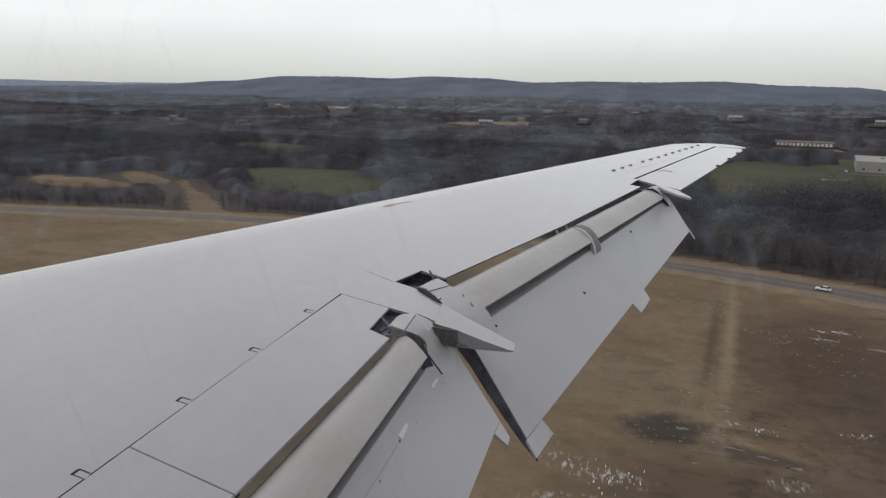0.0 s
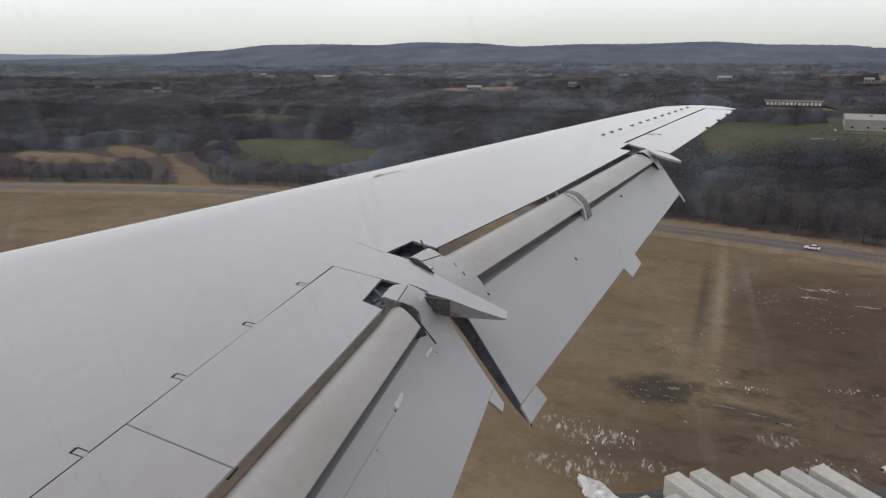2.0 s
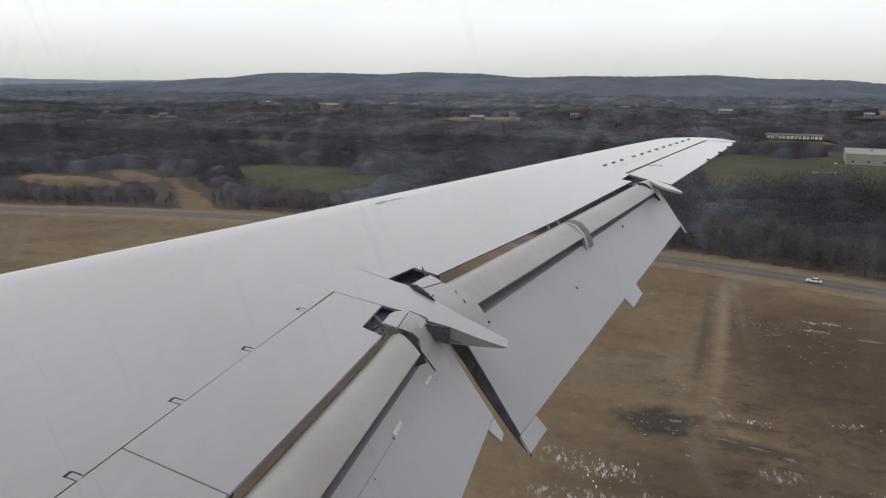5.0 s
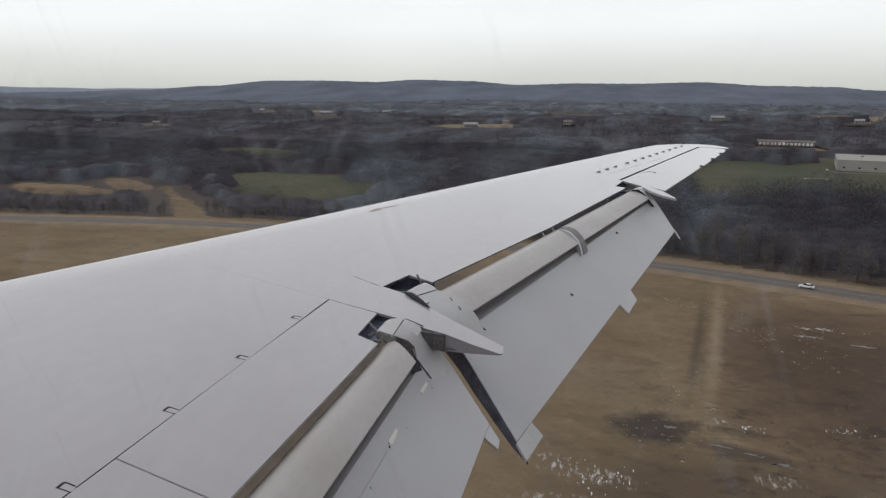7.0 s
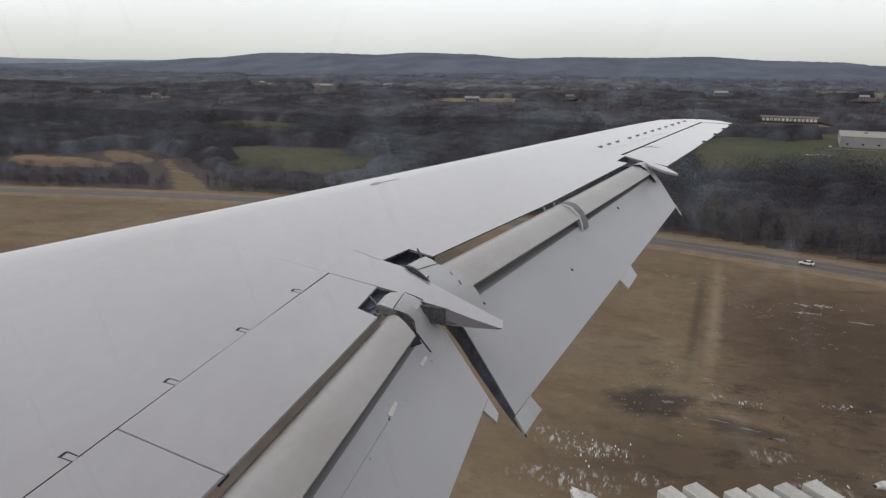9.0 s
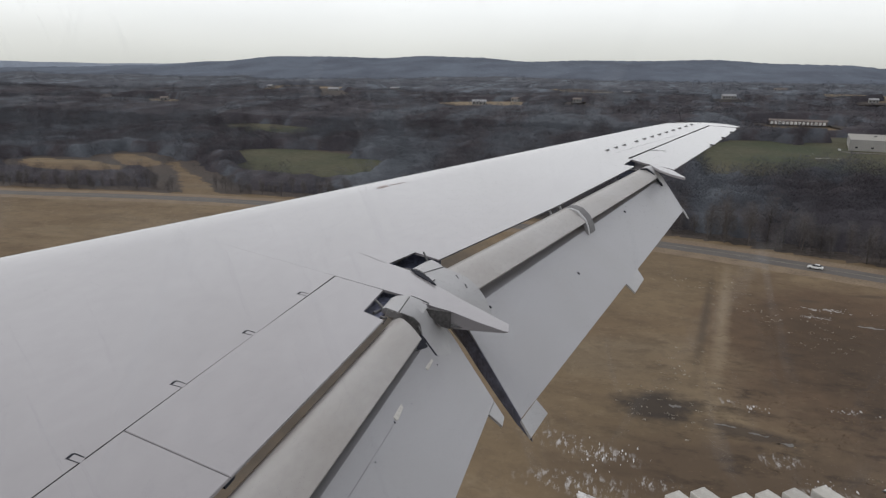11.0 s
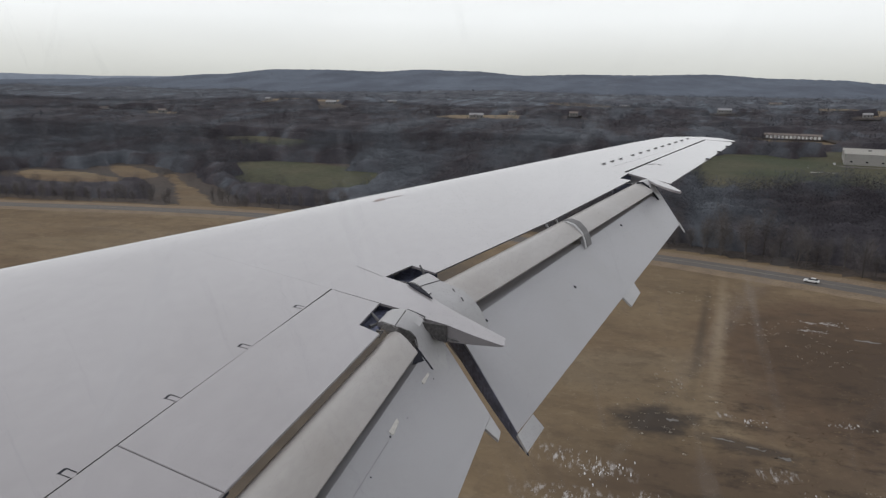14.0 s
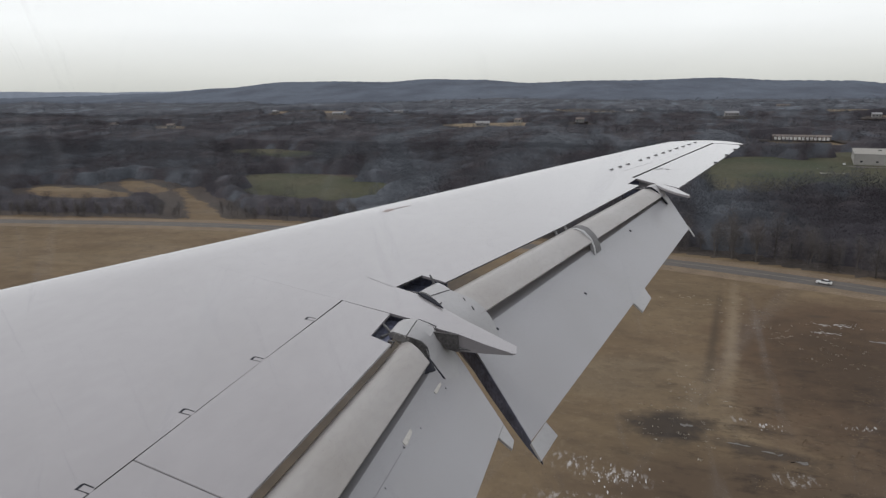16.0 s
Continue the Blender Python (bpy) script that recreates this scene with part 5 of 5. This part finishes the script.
for lo, hi, step, tall, kinds, twigs, length, thick, spread, cell, m, label in (
        (190, 680, 9.6, 15.0, 12, 430, 0.068, 0.0105, 0.46, 4.2, WOODS, "mass of bare grey-brown winter trees"),
        (680, 1460, 14, 16, 8, 90, 0.11, 0.028, 0.54, 7.3, WOODS, "mass of bare grey-brown winter trees"),
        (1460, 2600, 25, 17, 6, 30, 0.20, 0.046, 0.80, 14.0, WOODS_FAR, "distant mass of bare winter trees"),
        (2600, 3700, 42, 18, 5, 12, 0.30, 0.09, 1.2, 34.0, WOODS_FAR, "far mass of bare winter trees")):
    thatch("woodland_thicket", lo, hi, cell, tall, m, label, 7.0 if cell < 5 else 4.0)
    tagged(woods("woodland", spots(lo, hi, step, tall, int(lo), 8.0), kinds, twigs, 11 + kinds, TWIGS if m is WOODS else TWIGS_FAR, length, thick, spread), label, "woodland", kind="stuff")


# ---- the marshy corner of the field, its track, thaw water and old snow ----
for x, y, a, b in ((12.5, 122, 1.3, 0.3), (21, 117, 1.9, 0.3), (26, 115, 1.7, 0.3), (30, 113, 1.9, 0.4), (62, 178, 2.4, 0.5)):
    ring = [(x + a * math.cos(q * 0.35), y + b * math.sin(q * 0.35)) for q in range(18)]
    sheet("puddle", ring, 0.03, WATER, "shallow thaw water on rough ground", "puddle", 1.1, 1.9)


def snow_patch(x, y, a, b, seed):
    """Scattered ragged remains of snow, each a low lens of its own."""
    rs = random.Random(seed)
    long = 1.9 if a > 2 * b else -0.4
    bm = bmesh.new()
    big = 1.0 if y < 300 else 6.0
    for _ in range(int(14 + min(a * b, 30) * 2.2)):
        px, py = x + rs.gauss(0, a * 0.45), y + rs.gauss(0, b * 0.45)
        r, n = big * (0.04 + 0.20 * rs.random() ** 3), 8
        ring = [Vector((px + r * (1.0 + long) * math.cos(q * math.tau / n) * rs.uniform(0.4, 1.5), py + r * (2.4 - long) * math.sin(q * math.tau / n) * rs.uniform(0.5, 1.3), rise(px, py) + (0.0 if big < 2 else 0.5))) for q in range(n)]
        top = [Vector((px + (v.x - px) * 0.6, py + (v.y - py) * 0.6, v.z + 0.08)) for v in ring]
        loft(bm, [ring, top])
    tagged(new("snow_patch", mesh_of("snow_patch", bm, SNOW)), "thin ragged remains of snow on brown grass", "snow", kind="stuff")


for k, (x, y, a, b) in enumerate(((1, 101, 6, 4), (56, 189, 8, 2.2), (50, 182, 6, 1.4), (27, 125, 3, 2.2), (33, 101, 4, 3), (44, 128, 4, 2), (112, 590, 30, 7), (130, 560, 24, 4))):
    snow_patch(x, y, a, b, 60 + k)


# ---- dead tussocks and pale litter in the field ----
def tufts(name, count, size, height, blades, material, label, seed, keep, across=(-120, 240), along=(68, 288)):
    rs = random.Random(seed)
    v = []
    while count:
        x, y = rs.uniform(*across), rs.uniform(*along)
        if not keep(x, y, rs.random()) or y > road_y(x) - 16:
            continue
        count -= 1
        s = size * rs.uniform(0.5, 1.4)
        long = rs.uniform(1.0, 2.6)
        for _ in range(blades):
            a = rs.random() * math.tau
            p = Vector((x + math.cos(a) * s * rs.random() * long, y + math.sin(a) * s * rs.random(), -0.02))
            w = Vector((rs.uniform(0.4, 1.0) * s, rs.uniform(-0.3, 0.3) * s, 0)) * 0.35
            v += [p - w, p + w, p + Vector((rs.uniform(-0.3, 0.3) * s, rs.uniform(-0.3, 0.3) * s, height * rs.uniform(0.5, 1.2)))]
    tagged(new(name, sliver_mesh(name, [tuple(q) for q in v], material)), label, "grass", kind="stuff")


tufts("grass_tussocks", 1300, 0.9, 0.06, 8, TUSSOCK, "scattered brown dead grass tussocks in the field", 3, lambda x, y, r: r < 0.28 + 1.3 * wobble(x, y, 28) + 0.7 * wobble(x, y, 10))
tufts("grass_stalks", 700, 0.34, 0.24, 5, PALE_STALK, "small pale bleached stalks and litter in the field", 5, lambda x, y, r: r < -0.15 + 1.6 * wobble(y, x, 23))
tufts("marsh_weeds", 1500, 0.5, 0.10, 7, WEEDS, "dark brown dead weeds on the rough ground", 9, lambda x, y, r: r < 0.35 + 1.2 * wobble(x, y, 8) and x > 20 + (y - 130) * 0.15, (-4, 94), (96, 214))


# ---- car ----
def car(x, y, z, turn, label):
    c = tagged(new("car"), label, "car")
    c.matrix_world = pose(x, y, z, 0, 0, turn)
    bm = bmesh.new()
    prof = [(-2.25, 0.35), (-2.25, 0.75), (-2.05, 0.92), (-1.2, 0.98), (0.95, 0.98), (2.05, 0.86), (2.25, 0.68), (2.25, 0.35)]
    loft(bm, [[Vector((px, w, pz if k else pz * 0.9 + 0.05)) for px, pz in prof] for k, w in ((0, -0.88), (1, -0.80), (1, 0.80), (0, 0.88))])
    part("body", bm, CAR_WHITE, c)
    bm = bmesh.new()
    cab = [(-1.75, 0.96), (-1.25, 1.42), (0.25, 1.45), (1.0, 0.96)]
    loft(bm, [[Vector((px, w * (0.84 if pz > 1.2 else 1), pz)) for px, pz in cab] for w in (-0.78, 0.78)])
    part("windows", bm, CAR_GLASS, c, "dark car windows")
    bm = bmesh.new()
    loft(bm, [[Vector((px, w, pz)) for px, pz in ((-1.22, 1.425), (-1.15, 1.47), (0.15, 1.49), (0.24, 1.455))] for w in (-0.64, 0.64)])
    part("roof", bm, CAR_WHITE, c)
    for wx in (-1.4, 1.35):
        for wy in (-0.82, 0.82):
            wheel_pair(c, wx, wy, 0.32, 0.2)
    return c


def wheel_pair(owner, x, y, r, wide):
    bm = bmesh.new()
    rod(bm, (x, y - wide / 2, r), (x, y + wide / 2, r), r, r, 14)
    wheel = part("wheel", bm, TYRE, owner, "black tyre")
    bm = bmesh.new()
    rod(bm, (x, y - wide / 2 - 0.01, r), (x, y + wide / 2 + 0.01, r), r * 0.58, r * 0.58, 10)
    part("rim", bm, BARE, wheel, "grey wheel rim")


# ---- the lorry yard ----
sheet("pavement_yard", [(-7, 54), (-4, 80), (0, 86), (44, 98), (74, 106), (96, 98), (104, 66), (60, 40), (10, 34)], 0.16, YARD, "dark worn asphalt of a lorry yard", "yard", 0.8, 5)


def trailer(length, paint, label):
    """A box trailer along x, its doors at +x, landing legs ahead of its tandem axle."""
    c = tagged(new("box_trailer"), label, "trailer", "trailers in the yard")
    h, w, z = 4.05, 1.3, 1.12
    bm = bmesh.new()
    box(bm, (-length / 2, -w, z), (length / 2, w, h))
    bmesh.ops.bevel(bm, geom=bm.edges[:], offset=0.06, segments=1, affect="EDGES")
    body = part("body", bm, paint, c, "pale sheet metal box")
    bm = bmesh.new()
    box(bm, (-length / 2 + 0.12, -w + 0.1, h), (length / 2 - 0.12, w - 0.1, h + 0.02))
    part("roof", bm, TRAILER_ROOF, c, "dull pale grey roof sheet")
    for s in (-1, 1):
        bm = bmesh.new()
        box(bm, (-length / 2, s * w - 0.02, z - 0.16), (length / 2, s * w + 0.02, z + 0.02))
        part("side_rail", bm, DIRTY_METAL, c, "dirty metal side rail")
        bm = bmesh.new()
        box(bm, (length / 2, 0.03 if s > 0 else -w + 0.1, z + 0.08), (length / 2 + 0.05, w - 0.1 if s > 0 else -0.03, h - 0.1))
        door = part("door", bm, paint, c, "pale rear door")
        for y in (0.35, 0.9):
            bm = bmesh.new()
            rod(bm, (length / 2 + 0.08, s * y, z + 0.1), (length / 2 + 0.08, s * y, h - 0.15), 0.025, 0.025, 5)
            part("lock_rod", bm, DIRTY_METAL, door)
        bm = bmesh.new()
        box(bm, (-length / 2 + 2.6, s * 0.8 - 0.08, 0.02), (-length / 2 + 2.76, s * 0.8 + 0.08, z))
        part("landing_leg", bm, DIRTY_METAL, c, "steel landing leg")
        for x in (length / 2 - 2.6, length / 2 - 1.35):
            wheel_pair(c, x, s * 0.98, 0.5, 0.55)
    bm = bmesh.new()
    box(bm, (length / 2 - 0.1, -1.1, 0.48), (length / 2, 1.1, 0.6))
    box(bm, (length / 2 - 0.1, -0.5, 0.5), (length / 2 - 0.02, -0.42, z))
    box(bm, (length / 2 - 0.1, 0.42, 0.5), (length / 2 - 0.02, 0.5, z))
    part("rear_bumper", bm, DIRTY_METAL, c, "steel rear bumper")
    return c


def tractor(paint, label):
    """A long-nosed road tractor, its bonnet at +x."""
    c = tagged(new("lorry_tractor"), label, "lorry", "tractors in the yard")
    bm = bmesh.new()
    loft(bm, [[Vector((x, y, z)) for x, z in ((-1.1, 0.9), (-1.1, 3.05), (-0.7, 3.3), (0.55, 2.75), (0.95, 1.9), (0.95, 0.9))] for y in (-1.15, 1.15)])
    part("cab", bm, paint, c)
    bm = bmesh.new()
    loft(bm, [[Vector((x, y, z)) for y, z in ((-w, 0.7), (-w, t - 0.15), (-w * 0.7, t), (w * 0.7, t), (w, t - 0.15), (w, 0.7))] for x, w, t in ((0.95, 1.0, 1.95), (2.2, 0.9, 1.75), (2.55, 0.82, 1.55))])
    part("bonnet", bm, paint, c)
    bm = bmesh.new()
    loft(bm, [[Vector((0.58, -1.0, 2.72)), Vector((0.58, 1.0, 2.72)), Vector((0.97, 1.05, 1.98)), Vector((0.97, -1.05, 1.98))], [Vector((0.62, -1.0, 2.73)), Vector((0.62, 1.0, 2.73)), Vector((1.0, 1.05, 1.98)), Vector((1.0, -1.05, 1.98))]])
    part("windscreen", bm, CAR_GLASS, c, "dark windscreen")
    for s in (-1, 1):
        bm = bmesh.new()
        box(bm, (-0.15, s * 1.16 - 0.01, 1.95), (0.55, s * 1.16 + 0.01, 2.6))
        part("side_window", bm, CAR_GLASS, c, "dark side window")
        bm = bmesh.new()
        box(bm, (2.53, s * 0.6 - 0.12, 1.0), (2.6, s * 0.6 + 0.12, 1.2))
        part("headlight", bm, CAR_WHITE, c, "clear headlight")
        wheel_pair(c, 1.75, s * 1.0, 0.5, 0.3)
        for x in (-3.6, -2.35):
            wheel_pair(c, x, s * 0.92, 0.5, 0.55)
    bm = bmesh.new()
    box(bm, (2.5, -0.5, 0.75), (2.6, 0.5, 1.5))
    part("grille", bm, DIRTY_METAL, c, "dark radiator grille")
    bm = bmesh.new()
    box(bm, (-4.4, -0.5, 0.75), (2.4, 0.5, 1.0))
    part("chassis", bm, DIRTY_METAL, c, "dark steel chassis")
    return c


def box_lorry(paint, box_paint, label):
    c = tagged(new("box_lorry"), label, "lorry", "box lorries in the yard")
    bm = bmesh.new()
    box(bm, (-4.2, -1.25, 1.0), (2.0, 1.25, 3.6))
    bmesh.ops.bevel(bm, geom=bm.edges[:], offset=0.05, segments=1, affect="EDGES")
    part("body", bm, box_paint, c, "plain box body")
    bm = bmesh.new()
    loft(bm, [[Vector((x, y, z)) for x, z in ((2.1, 0.7), (2.1, 2.45), (2.9, 2.45), (3.4, 1.75), (4.5, 1.55), (4.6, 0.7))] for y in (-1.1, 1.1)])
    part("cab", bm, paint, c)
    bm = bmesh.new()
    loft(bm, [[Vector((2.95, y, 2.4)), Vector((3.4, y, 1.8)), Vector((3.44, y, 1.82)), Vector((2.99, y, 2.42))] for y in (-1.0, 1.0)])
    part("windscreen", bm, CAR_GLASS, c, "dark windscreen")
    for x in (-2.6, 3.6):
        for s in (-1, 1):
            wheel_pair(c, x, s * 1.0, 0.48, 0.3)
    return c


ACROSS, AXIS = Vector((0.968, 0.25, 0)), -49
long_trailer = trailer(16.1, TRAILER_WHITE, "long off-white box trailer parked in the lorry yard")
short_trailer = trailer(8.6, TRAILER_WHITE, "short off-white box trailer parked in the lorry yard")
semi = tractor(CAR_WHITE, "white long-nosed road tractor parked in the yard")
stand = lambda s, back, turn=AXIS: pose(6.6 + ACROSS.x * s + 0.66 * back, 79.0 + ACROSS.y * s - 0.75 * back, 0.17, 0, 0, turn)
long_trailer.matrix_world = stand(8.6, 0.4)
short_trailer.matrix_world = stand(0, 2.5)
semi.matrix_world = stand(29.0, 11.5)
copy_thing(short_trailer, stand(4.3, 2.0, AXIS + 1))
for s, back in ((12.9, -0.6), (17.3, 0.8), (21.5, -0.2), (25.8, -0.8), (30.2, -1.4), (42.5, -0.6), (61, 4.0), (66, 3.0)):
    copy_thing(long_trailer, stand(s, back, AXIS + 1.5 * math.sin(s)))
lorry = box_lorry(YELLOW, YELLOW_BOX, "yellow box lorry parked between trailers")
lorry.matrix_world = stand(38.0, 0.5)
white_lorry = box_lorry(CAR_WHITE, TRAILER_WHITE, "white box lorry parked in the yard")
white_lorry.matrix_world = stand(50.5, 1.0)
copy_thing(white_lorry, stand(55.5, 4.0, AXIS + 3))
copy_thing(semi, stand(42.8, 11.0))
copy_thing(semi, stand(61.3, 15.0))
copy_thing(long_trailer, pose(14, 62, 0.17, 0, 0, 14))
copy_thing(semi, pose(25.5, 64.9, 0.17, 0, 0, 14))
copy_thing(long_trailer, pose(15.5, 57.5, 0.17, 0, 0, 14))


def snow_pile(x, y, a, b, h, turn, seed):
    """A dirty heap of cleared snow: lumps in a long ridge."""
    rs = random.Random(seed)
    bm = bmesh.new()
    rings = []
    for k in range(15):
        f = k / 14
        s = math.sin(math.pi * min(0.97, max(0.03, f))) ** 0.6
        rings.append([Vector(((f - 0.5) * 2 * a + rs.uniform(-0.4, 0.4), b * s * math.cos(q * math.pi / 8) * rs.uniform(0.75, 1.2), h * s * math.sin(q * math.pi / 8) * rs.uniform(0.6, 1.25) - (0.3 if q in (0, 8) else 0))) for q in range(9)])
    loft(bm, rings, caps=False, closed=False)
    ob = tagged(new("snow_pile", mesh_of("snow_pile", bm, SNOW, 60)), "dirty heap of cleared snow at the yard's edge", "snow")
    ob.matrix_world = pose(x, y, 0.15, 0, 0, turn)


snow_pile(1.0, 84.5, 6.0, 1.8, 1.5, -52, 4)
snow_pile(-1.5, 77, 4.0, 2.2, 1.4, -70, 5)
snow_pile(46, 103, 5.0, 1.6, 1.2, 14, 6)


# ---- warehouses ----
def warehouse(x, y, w, d, h, turn, label):
    c = tagged(new("warehouse"), label, "warehouse")
    c.matrix_world = pose(x, y, rise(x, y) + 0.3, 0, 0, turn)
    bm = bmesh.new()
    box(bm, (-w / 2, -d / 2, -0.8), (w / 2, d / 2, h))
    part("wall", bm, SIDING, c, "pale grey ribbed wall")
    bm = bmesh.new()
    box(bm, (-w / 2 + 0.3, -d / 2 + 0.3, h - 0.1), (w / 2 - 0.3, d / 2 - 0.3, h + 0.05))
    roof = part("roof", bm, FLAT_ROOF, c, "flat grey-beige roof")
    for s in (-1, 1):
        for lo, hi in (((-w / 2 - 0.1, s * d / 2 - 0.15, h - 0.3), (w / 2 + 0.1, s * d / 2 + 0.15, h + 0.35)), ((s * w / 2 - 0.15, -d / 2 + 0.15, h - 0.3), (s * w / 2 + 0.15, d / 2 - 0.15, h + 0.35))):
            bm = bmesh.new()
            box(bm, lo, hi)
            part("parapet", bm, SIDING, roof, "pale metal roof edge")
    for px, py in ((-0.2, 0.1), (0.15, -0.2), (0.3, 0.25)):
        bm = bmesh.new()
        box(bm, (px * w - 1.4, py * d - 0.9, h + 0.05), (px * w + 1.4, py * d + 0.9, h + 1.3))
        bmesh.ops.bevel(bm, geom=bm.edges[:], offset=0.1, segments=1, affect="EDGES")
        part("roof_unit", bm, PALE_WALL, roof, "pale boxy rooftop ventilation unit")
    for k in range(6):
        px = -w * 0.42 + k * w * 0.168
        bm = bmesh.new()
        box(bm, (px - 0.9, -d / 2 - 0.05, 2.0), (px + 0.9, -d / 2 + 0.05, 3.2))
        part("window", bm, CAR_GLASS, c, "small dark window")
    for k in range(4):
        py = -d * 0.3 + k * d * 0.2
        bm = bmesh.new()
        box(bm, (-w / 2 - 0.06, py - 1.6, 0.3), (-w / 2 + 0.04, py + 1.6, 4.0))
        part("dock_door", bm, CAR_WHITE, c, "white loading door")


warehouse(219, 650, 66, 70, 8.5, -14, "long flat-roofed grey warehouse behind a green field")
car(62, road_y(62) - 1.9, 0.22, 160, "small white car on the country road")
car(170, 618, rise(170, 618) + 0.9, 80, "small white car parked beside a warehouse")
warehouse(118, 66, 56, 46, 8.0, 15, "broad flat-roofed warehouse beside the lorry yard")
sheet("pavement_apron", [(162, 628), (168, 690), (190, 700), (262, 700), (250, 604), (176, 600)], 0.9, ROAD, "worn asphalt apron round a warehouse", "yard", 3, 20)


# ---- far buildings among the trees ----
def barn(x, y, w, d, h, turn, wall_m, roof_m, label, category):
    c = tagged(new("farm_building"), label, category)
    c.matrix_world = pose(x, y, rise(x, y), 0, 0, turn)
    bm = bmesh.new()
    box(bm, (-w / 2, -d / 2, -0.5), (w / 2, d / 2, h))
    part("wall", bm, wall_m, c)
    bm = bmesh.new()
    e = h + d * 0.28
    loft(bm, [[Vector((px, -d / 2 - 0.5, h - 0.1)), Vector((px, 0, e)), Vector((px, d / 2 + 0.5, h - 0.1)), Vector((px, d / 2 + 0.4, h - 0.4)), Vector((px, 0, e - 0.3)), Vector((px, -d / 2 - 0.4, h - 0.4))] for px in (-w / 2 - 0.5, w / 2 + 0.5)])
    part("roof", bm, roof_m, c)
    n = max(2, int(w / 5))
    for k in range(n):
        px = -w / 2 + (k + 0.5) * w / n
        bm = bmesh.new()
        box(bm, (px - 0.8, -d / 2 - 0.05, h * 0.35), (px + 0.8, -d / 2 + 0.05, h * 0.75))
        part("window", bm, CAR_GLASS, c)


for az, dist, w, d, h, turn, roof in FARMS:
    barn(dist * math.sin(radians(az)), dist * math.cos(radians(az)), w, d, h, turn, PALE_WALL, roof and DARK_ROOF or PALE_ROOF, "pale distant house among bare trees" if w < 25 else "long pale distant building among bare trees", "building")

# long low shed with a row of white doors
shed = tagged(new("long_shed"), "long low brown shed with a row of white doors", "building")
shed.matrix_world = pose(204, 925, rise(204, 925), 0, 0, -12)
bm = bmesh.new()
box(bm, (-32, -5, -0.5), (32, 5, 4.5))
part("wall", bm, DARK_ROOF, shed)
bm = bmesh.new()
loft(bm, [[Vector((px, -5.5, 4.4)), Vector((px, 0, 6.4)), Vector((px, 5.5, 4.4)), Vector((px, 5.3, 4.2)), Vector((px, -5.3, 4.2))] for px in (-32.5, 32.5)])
part("roof", bm, DARK_ROOF, shed, "brown shingle roof")
for k in range(14):
    bm = bmesh.new()
    box(bm, (-30 + k * 4.4, -5.1, 0.2), (-27 + k * 4.4, -4.95, 3.8))
    part("door", bm, CAR_WHITE, shed, "white door")
